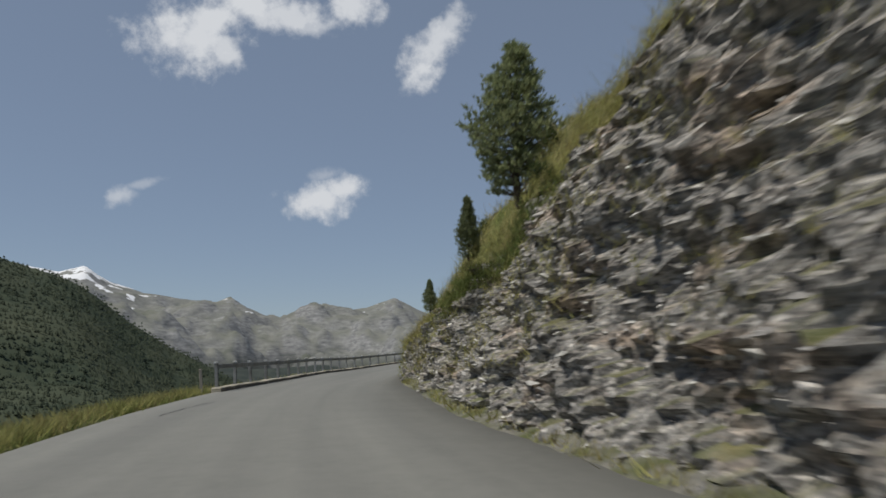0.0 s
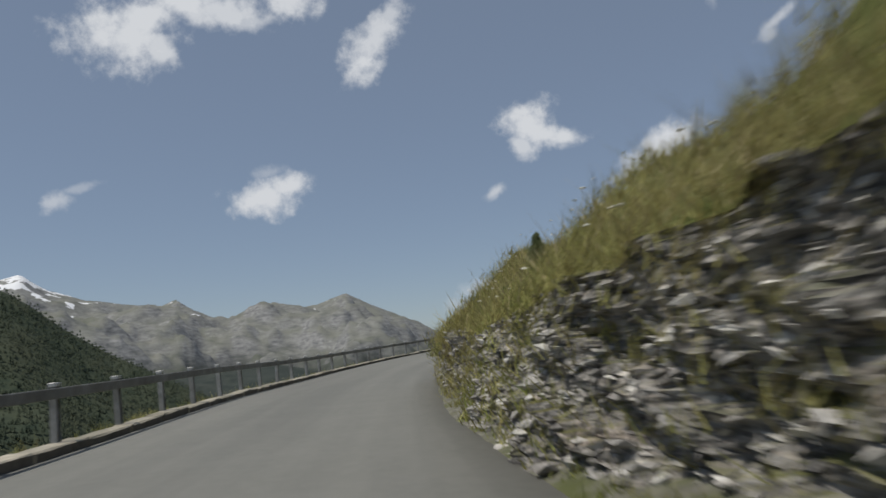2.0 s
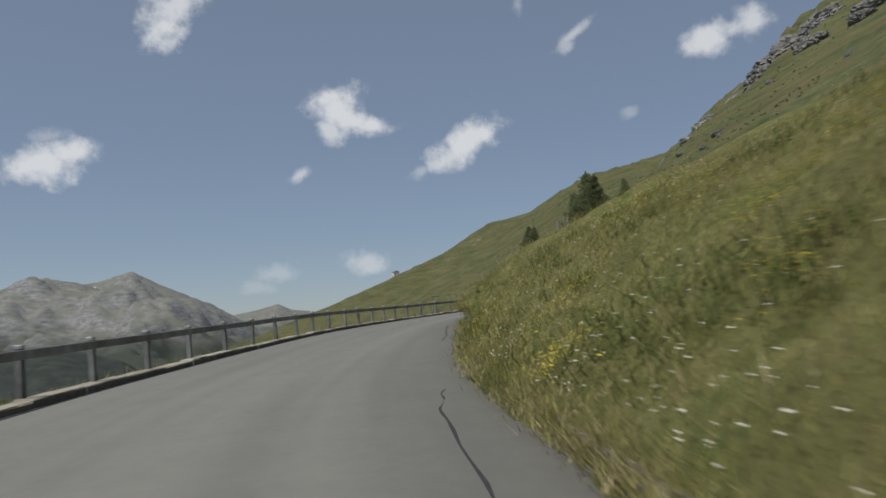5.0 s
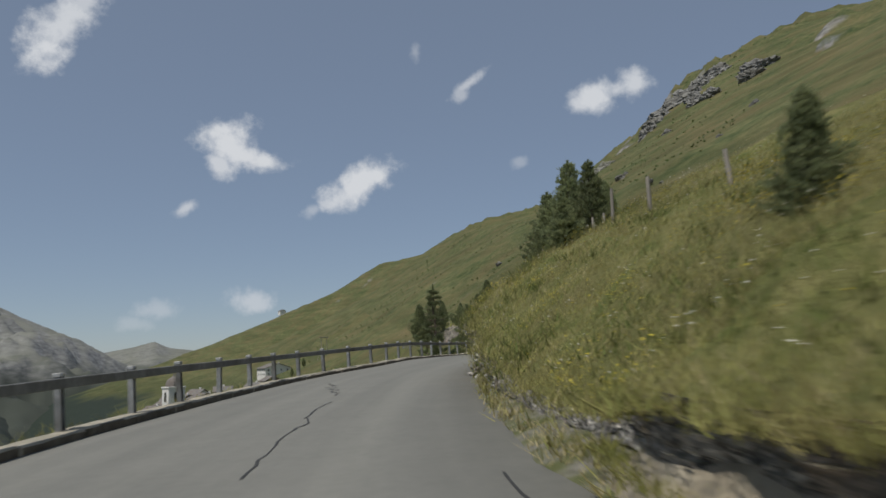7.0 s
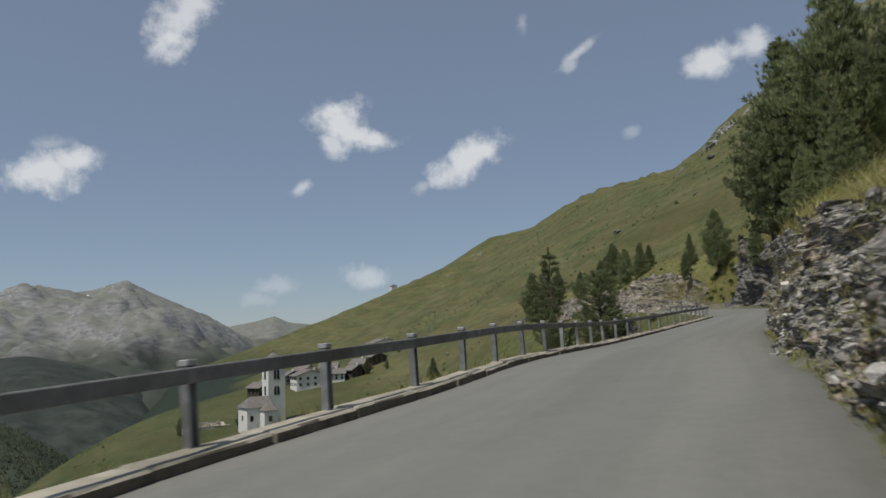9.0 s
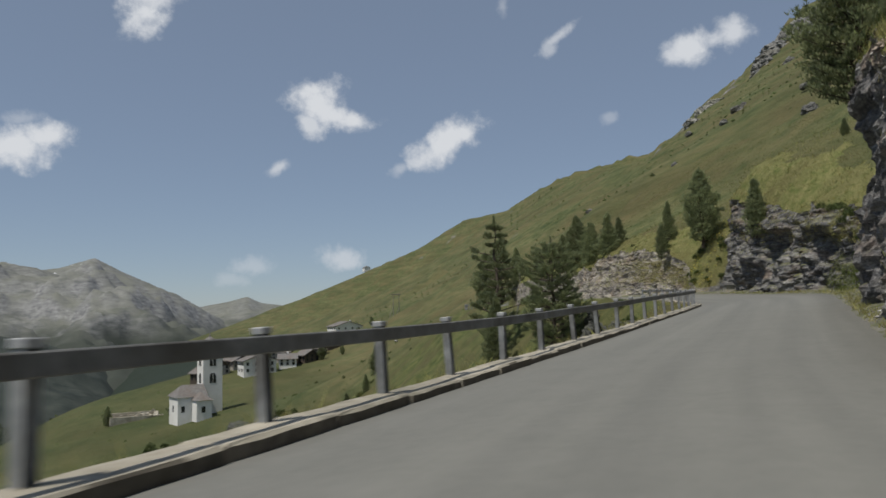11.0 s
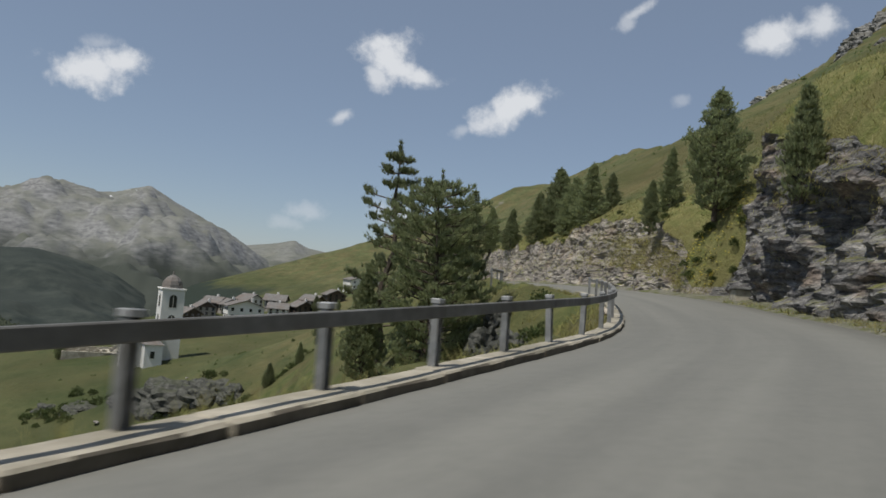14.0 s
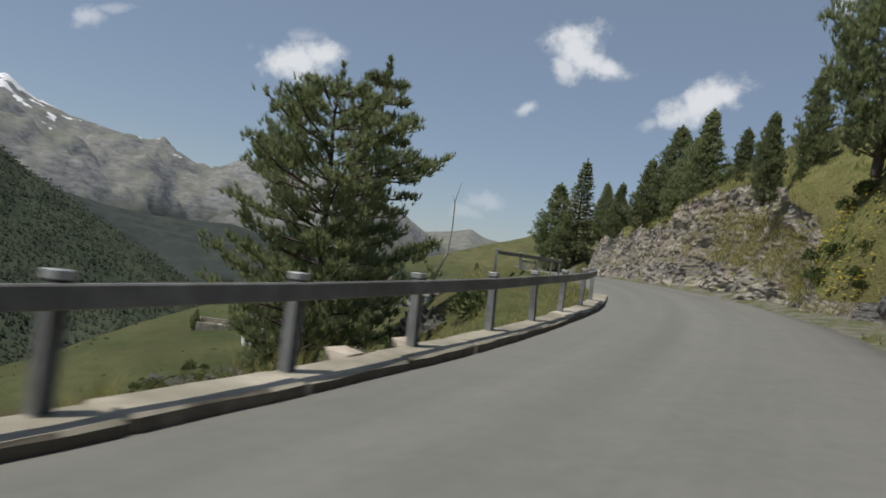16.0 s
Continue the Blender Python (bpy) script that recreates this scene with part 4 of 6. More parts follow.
while s < 243:
    a, b = Vector(at_s(s, 0.01, 0.02)), Vector(at_s(s + 2.0, 0.01, 0.02))
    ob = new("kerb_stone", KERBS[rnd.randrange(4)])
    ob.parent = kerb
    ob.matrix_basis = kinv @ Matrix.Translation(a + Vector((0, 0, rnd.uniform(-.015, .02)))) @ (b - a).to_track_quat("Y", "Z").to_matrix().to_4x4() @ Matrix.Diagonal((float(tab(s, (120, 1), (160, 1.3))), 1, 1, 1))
    s += 2.0

# sealed cracks in the asphalt
def crack(path, w, seed):
    rnd = random.Random(seed)
    vs, fs = [], []
    for k, ((s0, u0), (s1, u1)) in enumerate(zip(path, path[1:])):
        n = 6
        for i in range(n + (k == len(path) - 2)):
            t = i / n
            s_, u_ = s0 + (s1 - s0) * t, u0 + (u1 - u0) * t + rnd.uniform(-.035, .035)
            ww = w * rnd.uniform(.6, 1.4)
            vs += [at_s(s_, u_ - ww, road_h(u_ - ww) + .006), at_s(s_ + rnd.uniform(-.05, .05), u_ + ww, road_h(u_ + ww) + .006)]
    fs = [(2 * i, 2 * i + 1, 2 * i + 3, 2 * i + 2) for i in range(len(vs) // 2 - 1)]
    ob = raw("crack_seal", vs, fs, CRACK, road)
    return tagged(ob, "black bitumen seal along a crack")


def road_h(u):
    return float(np.interp(u, [0.05, 1.2, 3.4, 5.5, 7.0], [0, .015, .03, .015, 0]))


crack([(121.5, 4.1), (123.8, 4.0), (125.6, 3.96), (126.6, 4.05), (127.4, 3.86), (129.4, 3.7), (130.6, 3.75)], 0.015, 1)
crack([(132.6, 3.5), (133.4, 3.45), (134.0, 3.1), (134.6, 3.24), (135.2, 2.85), (135.8, 2.98), (136.2, 2.6), (136.8, 2.75), (137.4, 2.5), (138.2, 2.3)], 0.016, 2)
crack([(85.5, 7.0), (87.8, 7.1), (89.0, 6.9), (92.0, 6.87), (96.6, 7.0), (99.0, 7.2)], 0.018, 3)
crack([(110.5, 7.06), (112.8, 7.04), (113.8, 7.01), (114.6, 6.96), (115.4, 6.9), (116.6, 6.83), (118.0, 6.75), (121, 6.6)], 0.018, 4)
crack([(74.0, 6.42), (77.0, 6.6), (79.5, 6.72), (82.0, 6.8), (84.2, 6.95), (86.0, 7.0)], 0.02, 5)
crack([(86.0, 6.2), (86.1, 6.7), (85.9, 7.3)], 0.03, 7)
crack([(37.4, 1.0), (39.0, 1.07), (40.8, 1.22), (42.2, 1.43)], 0.02, 6)


# ---- trees ----
def tapered(bm, a, b, r0, r1, n=6):
    d = (Vector(b) - Vector(a))
    q = d.to_track_quat("Z", "Y").to_matrix()
    rings = []
    for p, r in ((a, r0), (b, r1)):
        rings.append([bm.verts.new(Vector(p) + q @ Vector((r * math.cos(2 * math.pi * k / n), r * math.sin(2 * math.pi * k / n), 0))) for k in range(n)])
    for k in range(n):
        bm.faces.new((rings[0][k], rings[0][(k + 1) % n], rings[1][(k + 1) % n], rings[1][k]))


STYLES = {  # bare foot, gap between whorls, limbs in a whorl, bare share of a limb, rise of a limb, tufts in a spray
    "pine": (0.05, 0.036, 6, 0.28, 0.42, 6),
    "young": (0.02, 0.042, 6, 0.15, 0.5, 5),
    "larch": (0.06, 0.03, 6, 0.15, 0.02, 4),
    "broad": (0.05, 0.04, 7, 0.36, 0.3, 8),
    "open": (0.16, 0.058, 4, 0.55, 0.22, 12),
}


def conifer_meshes(h, r, seed, style, length):
    """Trunk, limbs and a crown of brush-like needle tufts gathered in sprays along the limbs."""
    rnd = random.Random(seed)
    bare, gap, count, naked, rise0, tufts = STYLES[style]
    tb, lb = bmesh.new(), bmesh.new()
    vs, fs = [], []
    bend = 0.035 if style == "open" else 0.014
    pts = [Vector((0, 0, -0.5))]
    for k in range(1, 9):
        pts.append(Vector((rnd.uniform(-bend, bend) * h, rnd.uniform(-bend, bend) * h, h * k / 8 * 0.97)))
    for k in range(8):
        tapered(tb, pts[k], pts[k + 1], 0.022 * h * (1 - k / 8.6), 0.022 * h * (1 - (k + 1) / 8.6), 8)

    def axis(z):
        k = min(max(z / h * 8, 0), 7.99)
        i = int(k)
        return pts[i].lerp(pts[i + 1], k - i)

    def tuft(c, along, size):
        for _ in range(9):
            d = (along + Vector((rnd.gauss(0, .33), rnd.gauss(0, .33), rnd.gauss(0, .33)))).normalized() * size * rnd.uniform(.7, 1.2)
            sd = d.cross(Vector((rnd.gauss(0, 1), rnd.gauss(0, 1), rnd.gauss(0, 1)))).normalized() * size * .085
            i = len(vs)
            vs.extend((c - sd, c + sd, c + d))
            fs.append((i, i + 1, i + 2))

    def spray(c, out, wide):
        for _ in range(tufts):
            q = c + Vector((rnd.gauss(0, wide), rnd.gauss(0, wide), rnd.gauss(0, wide * .55)))
            up = 1.25 if style != "larch" else .1
            tuft(q, (out * rnd.uniform(.3, .8) + Vector((0, 0, up))).normalized(), length * rnd.uniform(.75, 1.25))

    z = h * bare
    while z < h * 0.97:
        k = (z / h - bare) / (1 - bare)
        if style == "pine":
            rad = r * min(1, 0.7 + 1.4 * k) * min(1, (1 - k) ** .85 * 1.38 + .03)
        elif style == "broad":
            rad = r * (0.62 + .42 * math.sin(2.6 * k ** .9)) * (1 + 0.14 * math.sin(k * 17 + 1)) * min(1, (1 - k) ** .45 * 1.7)
        elif style == "open":
            rad = r * (0.5 + 0.6 * abs(math.sin(k * 7 + seed))) * min(1, (1 - k) * 2.2 + .15)
        else:
            rad = r * min(1, .72 + 3 * k) * (1 - k) ** 0.92 + 0.03
        a0 = rnd.uniform(0, 6.28)
        for b_ in range(count):
            a = a0 + 6.283 * b_ / count + rnd.uniform(-.4, .4)
            ln = rad * rnd.uniform(.78, 1.12)
            lobe = abs(noise.noise((math.cos(a) * 1.2 + seed, math.sin(a) * 1.2, z / h * 5)))
            ln *= (0.5 + 1.6 * lobe) if style == "open" else min(.98, 0.62 + 1.1 * lobe) if style == "broad" else (0.78 + .6 * lobe)
            st = axis(z)
            d = Vector((math.cos(a), math.sin(a), rise0 * (1 - .3 * k) + rnd.uniform(-.12, .12)))
            mid, tip = st + d * ln * .6, st + d * ln + Vector((0, 0, .1 * ln))
            tapered(lb, st, mid, 0.005 * h * (1.1 - k), 0.003 * h, 4)
            tapered(lb, mid, tip, 0.003 * h, 0.0012 * h, 4)
            out = d.normalized()
            side = Vector((-math.sin(a), math.cos(a), 0))
            steps = max(2, int(ln * (1 - naked) / (length * 1.15)))
            for q in range(steps):
                t = naked + (1 - naked) * (q + rnd.random()) / steps
                c = st.lerp(mid, t / .6) if t < .6 else mid.lerp(tip, (t - .6) / .4)
                fan = ln * (1.02 - t) * .38 + min(length * .35, ln * .12)
                for sg in ((-1, 1) if t < .9 else (0,)):
                    spray(c + side * sg * fan * rnd.uniform(.2, 1) + out * abs(sg) * fan * .4, (out + side * sg * .6).normalized(), length * min(.55, .15 + .12 * ln / length))
        z += h * gap
    top = axis(h * .96)
    for q in range(5):
        spray(top + Vector((0, 0, (.035 - .022 * q) * h)), Vector((0, 0, 1)), length * .1 * (q + .6))
    out = []
    for nm, bm, mat in (("trunk", tb, BARK), ("branchwork", lb, BARK)):
        me = bpy.data.meshes.new(nm)
        bm.to_mesh(me)
        bm.free()
        me.materials.append(mat)
        out.append((nm, me))
    me = bpy.data.meshes.new("crown")
    me.from_pydata([tuple(p) for p in vs], [], fs)
    me.materials.append(NEEDLE)
    out.append(("crown", me))
    return out


TREE_KINDS = {"pine_a": (7.0, 1.75, 1, "pine"), "pine_b": (7.0, 1.55, 2, "pine"), "pine_c": (8.0, 2.1, 3, "pine"), "young_a": (3.0, .8, 4, "young"), "young_b": (3.0, .95, 5, "young"),
              "larch": (8.0, 2.0, 6, "larch"), "open": (13.0, 2.6, 7, "open"), "wide": (14.0, 3.5, 8, "broad"), "spruce": (6.0, 1.55, 9, "young")}
TREE_MESH = {}
TREE_WORDS = {"pine": "dense dark green stone pine", "young": "small green mountain pine", "larch": "feathery grey-green larch", "broad": "broad old dark green stone pine", "open": "sparse tall stone pine, bent trunk,"}


def tree(kind, x, y, height, where, turn=0, spread=1.0, lean=(0, 0), z=None):
    h, r, seed, style = TREE_KINDS[kind]
    if kind not in TREE_MESH:
        TREE_MESH[kind] = conifer_meshes(h, r, seed, style, {"open": .27, "wide": .25, "pine_c": .24, "young_a": .15, "young_b": .15, "larch": .2}.get(kind, .21))
    k = height / h
    zz = ground(x, y) if z is None else z
    e = empty("pine_tree" if style != "larch" else "larch_tree", pose(x, y, zz - 0.1, lean[0], lean[1], turn) @ Matrix.Diagonal((k * spread, k * spread, k, 1)), "%s %s" % (TREE_WORDS[style], where), "tree", "conifers")
    for nm, me in TREE_MESH[kind]:
        o = new(nm, me)
        o.parent = e
        if nm != "trunk":
            tagged(o, kind="stuff")
    return e


def tree_to(kind, x, y, top, where, **kw):
    """A tree rooted in the ground at a place, its tip at a height."""
    return tree(kind, x, y, top - ground(x, y) + .1, where, **kw)


def tree_su(kind, s, u, height, where, **kw):
    p = at_s(s, u)
    return tree(kind, p[0], p[1], height, where, **kw)


tree_su("pine_a", 36.6, 9.1, 3.9, "on top of the rock cutting", turn=20, spread=1.25)
tree("young_a", .8, 21.3, 1.6, "on the edge of the rock cutting", turn=70, z=3.1)
tree("young_b", -.4, 26.4, 1.0, "on the edge of the rock cutting", turn=10, z=1.9)
tree_su("young_a", 50.5, 9.2, .8, "rooted in the crest of the cutting", turn=160)
tree("young_b", -.62, 39.3, .85, "on the brow of the cutting", turn=100)
tree("spruce", 13.1, 95.5, 1.95, "in the flowering meadow", turn=45, spread=1.4, z=float(ground(13.1, 95.5)) - .33)
tree_su("pine_c", 166.8, 9.4, 8.2, "crowning the cutting", turn=15, spread=.85)
tree_su("pine_a", 172.0, 10.4, 5.6, "crowning the cutting", turn=75, spread=.85)
tree_su("pine_b", 169.0, 7.9, 7.2, "crowning the cutting", turn=80, spread=1.2)
tree_su("pine_a", 171.5, 7.2, 5.2, "at the lip of the cutting", turn=130, spread=1.15)
tree_su("pine_a", 162.5, 10.9, 6.6, "crowning the cutting", turn=150, spread=.9)
tree_su("spruce", 160.0, 8.3, 2.6, "below the taller pines", turn=200)
tree_su("young_b", 164.5, 7.8, 2.2, "at the lip of the cutting", turn=10)
tree_su("pine_b", 178.0, 11.5, 6.0, "above the road", turn=60)
tree_su("pine_c", 193.6, 8.0, 6.5, "overhanging the rock", turn=30, spread=1.35, z=float(at_s(193.6, 8.0, 7.3)[2]))
tree("pine_c", 81.8, 195.3, 8.1, "on the bank behind the cliff", turn=120, z=10.7)
tree("young_b", 18.8, 108.1, 1.6, "in the flowering meadow", turn=200, spread=1.3)
tree("young_a", 75.3, 180.6, 4.4, "on a ledge of the cliff", turn=40, z=10.2)
tree_su("young_b", 230.0, 15.5, 1.6, "on the cliff meadow", turn=10)
tree_to("spruce", 85.0, 205.3, 16.8, "above the pale cutting", turn=50)
tree_to("young_a", 81.3, 201.8, 13.3, "above the pale cutting", turn=140)
for x_, y_, top_, k_ in ((85.8, 219.5, 17.4, "spruce"), (88.6, 232.5, 18.9, "pine_b"), (87.1, 234.4, 16.1, "spruce"), (89.6, 222.6, 17.3, "spruce"), (87.2, 242.4, 14.7, "spruce"), (88.6, 228.6, 17.4, "pine_a"), (86.6, 226.0, 15.0, "young_a"), (90.2, 238.0, 17.0, "spruce")):
    tree_to(k_, x_, y_, top_, "in the row above the cutting", turn=x_ * 37 % 360, spread=1.3)
tree_to("larch", 87.0, 256.9, 18.8, "at the end of the cutting", turn=15)
tree_to("pine_b", 89.4, 255.6, 16.2, "beside the larch", turn=75)
tree_to("pine_a", 85.0, 259.5, 15.8, "behind the larch", turn=140)
tree("open", 64.8, 211.0, 17.2, "below the road edge", turn=200, z=-1.6)
tree("wide", 64.3, 196.2, 14.2, "below the road edge", turn=40, z=-2.7, spread=.95)
tree("spruce", 62.6, 206.0, 8.0, "below the road edge", turn=10, z=-2.0)
tree("young_a", 73.5, 232.0, 1.9, "on the grass mound", turn=20)

# dead tree
dead = empty("dead_tree", pose(69.1, 214.3, ground(69.1, 214.3) - .1, 0, 0, 0), "bleached bare trunk of a dead tree", "dead tree")
bm = bmesh.new()
pth = [(0, 0, -.3), (.15, 0, 1.6), (.62, .1, 3.0), (.7, .1, 4.4), (.62, .05, 6.0), (.82, 0, 7.0)]
for i, (a, b) in enumerate(zip(pth, pth[1:])):
    tapered(bm, a, b, .085 - .014 * i, .085 - .014 * (i + 1), 6)
part("trunk", bm, DEADWOOD, dead)
for a, b in (((.62, .1, 3.0), (1.5, .2, 2.75)), ((.66, .1, 3.3), (1.25, -.1, 3.45)), ((.64, .05, 5.8), (.45, 0, 6.3)), ((.5, .08, 2.7), (.1, .1, 2.95))):
    bm = bmesh.new()
    tapered(bm, a, b, .022, .006, 5)
    part("branch", bm, DEADWOOD, dead)


# ---- village ----
def sheet_z(x, y):
    """Height of the wide land at a far place."""
    r_, a_ = math.hypot(x - 40, y - 150), math.atan2(40 - x, y - 150)
    return float(GZ[int(np.argmin(abs(RR - r_))), int(np.argmin(abs(AZ - a_)))])


for kind_, x_, y_, h_, turn_ in (("young_b", 72.0, 289.4, 6.0, 20), ("young_a", 67.7, 281.6, 3.6, 60), ("young_b", 62.8, 277.5, 4.4, 90), ("young_a", 57.5, 276.5, 3.4, 190)):
    tree(kind_, x_, y_, h_, "in the hollow", turn=turn_, z=sheet_z(x_, y_))


def gable_house(name, x, y, z, w, d, h, roof, turn, wall, label, category, wins=3, floors=2, eave=.7, chimney=True):
    e = empty(name, pose(x, y, z, 0, 0, turn), label, category, "village houses")
    part("wall", box(-w / 2, -d / 2, -2.5, w / 2, d / 2, h), wall, e)
    bm = bmesh.new()
    rid = h + roof
    a, b = w / 2 + eave, d / 2 + eave
    lo = h - roof * eave / (w / 2)
    prof = [(-a, lo), (0, rid), (a, lo), (a, lo + .3), (0, rid + .3), (-a, lo + .3)]
    f0 = [bm.verts.new((px, -b, pz)) for px, pz in prof]
    f1 = [bm.verts.new((px, b, pz)) for px, pz in prof]
    bm.faces.new(f0[::-1])
    bm.faces.new(f1)
    for i in range(6):
        bm.faces.new((f0[i], f0[(i + 1) % 6], f1[(i + 1) % 6], f1[i]))
    bmesh.ops.recalc_face_normals(bm, faces=bm.faces)
    rf = part("roof", bm, SLATE, e)
    for sg in (-1, 1):
        bm = bmesh.new()
        t = [bm.verts.new(q) for q in ((-w / 2, sg * d / 2, h), (w / 2, sg * d / 2, h), (0, sg * d / 2, rid))]
        t2 = [bm.verts.new(q) for q in ((-w / 2, sg * (d / 2 - .3), h), (w / 2, sg * (d / 2 - .3), h), (0, sg * (d / 2 - .3), rid))]
        bm.faces.new(t)
        bm.faces.new(t2[::-1])
        for i in range(3):
            bm.faces.new((t[i], t[(i + 1) % 3], t2[(i + 1) % 3], t2[i]))
        bmesh.ops.recalc_face_normals(bm, faces=bm.faces)
        part("gable", bm, TIMBER if wall is not PLASTER else wall, e)
    if chimney:
        part("chimney", box(w * .18, -.4, rid - 1.6, w * .18 + .8, .4, rid + 1.0), PLASTER, rf)
    for fl in range(floors):
        for i in range(wins):
            xw = -w / 2 + w * (i + .5) / wins
            zw = h * (fl + .3) / floors
            for sg in (-1, 1):
                part("window", box(xw - .5, sg * d / 2 - .06, zw, xw + .5, sg * d / 2 + .06, zw + 1.2), GLASS, e)
            yw = -d / 2 + d * (i + .5) / wins
            part("window", box(-w / 2 - .06, yw - .5, zw, -w / 2 + .06, yw + .5, zw + 1.2), GLASS, e)
    return e


def church(x, y, z, turn):
    e = empty("church", pose(x, y, z, 0, 0, turn), "whitewashed village church with a square bell tower", "church")
    tw, th = 2.9, 19.0
    part("tower", box(-tw, -tw, -4, tw, tw, th, 0.05), PLASTER, e)
    part("cornice", box(-tw - .25, -tw - .25, th, tw + .25, tw + .25, th + .5, .06), PLASTER, e)
    bm = bmesh.new()
    prof = [(2.75, 0), (2.7, .9), (2.35, 1.9), (1.6, 2.8), (.8, 3.3), (.25, 3.6), (.12, 4.6)]
    rings = [[bm.verts.new((r * math.cos(k * math.pi / 4 + .39), r * math.sin(k * math.pi / 4 + .39), th + .5 + q)) for k in range(8)] for r, q in prof]
    for r0, r1 in zip(rings, rings[1:]):
        for k in range(8):
            bm.faces.new((r0[k], r0[(k + 1) % 8], r1[(k + 1) % 8], r1[k]))
    bm.faces.new(rings[-1])
    part("dome", bm, SLATE, e, "low brown shingled dome")
    for zz, hh in ((th - 4.6, 3.4), (th - 9.6, 3.0)):
        for k in range(4):
            m = Matrix.Rotation(k * math.pi / 2, 4, "Z")
            bm = bmesh.new()
            sec = [(-.95, 0), (.95, 0), (.95, hh - .95)] + [(.95 * math.cos(a * math.pi / 6), hh - .95 + .95 * math.sin(a * math.pi / 6)) for a in range(1, 6)] + [(-.95, hh - .95)]
            f = [bm.verts.new((px, -tw - .04, zz + pz)) for px, pz in sec]
            b = [bm.verts.new((px, -tw + .12, zz + pz)) for px, pz in sec]
            bm.faces.new(f)
            for i in range(len(sec)):
                bm.faces.new((f[i], b[i], b[(i + 1) % len(sec)], f[(i + 1) % len(sec)]))
            bm.transform(m)
            part("belfry_opening", bm, GLASS, e)
            bm = box(-.06, -tw - .08, zz, .06, -tw - .045, zz + hh - .1)
            bm.transform(m)
            part("mullion", bm, PLASTER, e)
    # nave and chancel towards the road
    nave = part("nave", box(-11.5, -7.6, -4, -2.9, 1.2, 6.2), PLASTER, e)
    bm = bmesh.new()
    q = [(-12, -8.1, 6.2), (-2.9, -8.1, 6.2), (-2.9, 1.7, 6.2), (-12, 1.7, 6.2), (-9.3, -3.2, 9.4), (-2.9, -3.2, 9.4)]
    w = [bm.verts.new(c) for c in q]
    for f in ((0, 1, 5, 4), (2, 3, 4, 5), (3, 0, 4), (1, 2, 5), (3, 2, 1, 0)):
        bm.faces.new([w[i] for i in f])
    part("roof", bm, SLATE, e)
    part("chancel", box(-7.5, -12.2, -5, -3.2, -7.6, 5.4), PLASTER, e)
    bm = bmesh.new()
    q = [(-7.9, -12.6, 5.4), (-2.8, -12.6, 5.4), (-2.8, -7.6, 5.4), (-7.9, -7.6, 5.4), (-5.3, -9.2, 7.4), (-5.3, -7.6, 7.6)]
    w = [bm.verts.new(c) for c in q]
    for f in ((0, 1, 4), (1, 2, 5, 4), (3, 0, 4, 5), (2, 3, 5), (3, 2, 1, 0)):
        bm.faces.new([w[i] for i in f])
    part("roof", bm, SLATE, e)
    for x0, y0 in ((-10.0, -7.6), (-5.6, -12.2)):
        part("window", box(x0 - .5, y0 - .07, 2.0, x0 + .5, y0 + .1, 3.7), GLASS, e)
    part("window", box(-11.58, -3.6, 2.0, -11.4, -2.6, 3.7), GLASS, e)
    return e


church(43.3, 373.2, -23.0, 14)
rnd = random.Random(11)
# graveyard wall and stones
GYX, GYY = 21.5, 402.0
gy = empty("graveyard_wall", pose(GYX, GYY, sheet_z(GYX, GYY) + .3, 0, 0, 10), "low pale stone graveyard wall beside the church", "wall")
for x0, y0, x1, y1 in ((-8, -7, 8, -6.5), (-8, 6.5, 8, 7), (-8, -6.5, -7.5, 6.5)):
    part("wall_run", box(x0, y0, -1.5, x1, y1, 1.1, .05), CONCRETE, gy)
bm = bmesh.new()
rows_ = [[bm.verts.new((GYX - 7.4 + 1.48 * a_, GYY - 6.4 + 1.28 * b_, sheet_z(GYX - 7.4 + 1.48 * a_, GYY - 6.4 + 1.28 * b_) + .35)) for a_ in range(11)] for b_ in range(11)]
for r0, r1 in zip(rows_, rows_[1:]):
    for a_ in range(10):
        bm.faces.new((r0[a_], r0[a_ + 1], r1[a_ + 1], r1[a_]))
bed = part("gravel_bed", bm, CONCRETE, gy, "pale gravel between the graves")
bed.matrix_parent_inverse = gy.matrix_world.inverted()
for i in range(40):
    x0, y0 = GYX + rnd.uniform(-6.5, 6), GYY + rnd.uniform(-5, 5)
    tagged(part("gravestone", box(-.35, -.1, -.5, .35, .1, 1.1, .04), CONCRETE), "pale upright gravestone in the churchyard", "gravestone", "gravestones").matrix_world = pose(x0, y0, sheet_z(x0, y0) + .25, 0, 0, rnd.uniform(0, 30))


def house_at(name, x, y, w, d, h, roof, turn, wall, label, category="house", **kw):
    return gable_house(name, x, y, sheet_z(x, y) + .3, w, d, h, roof, turn, wall, label, category, **kw)


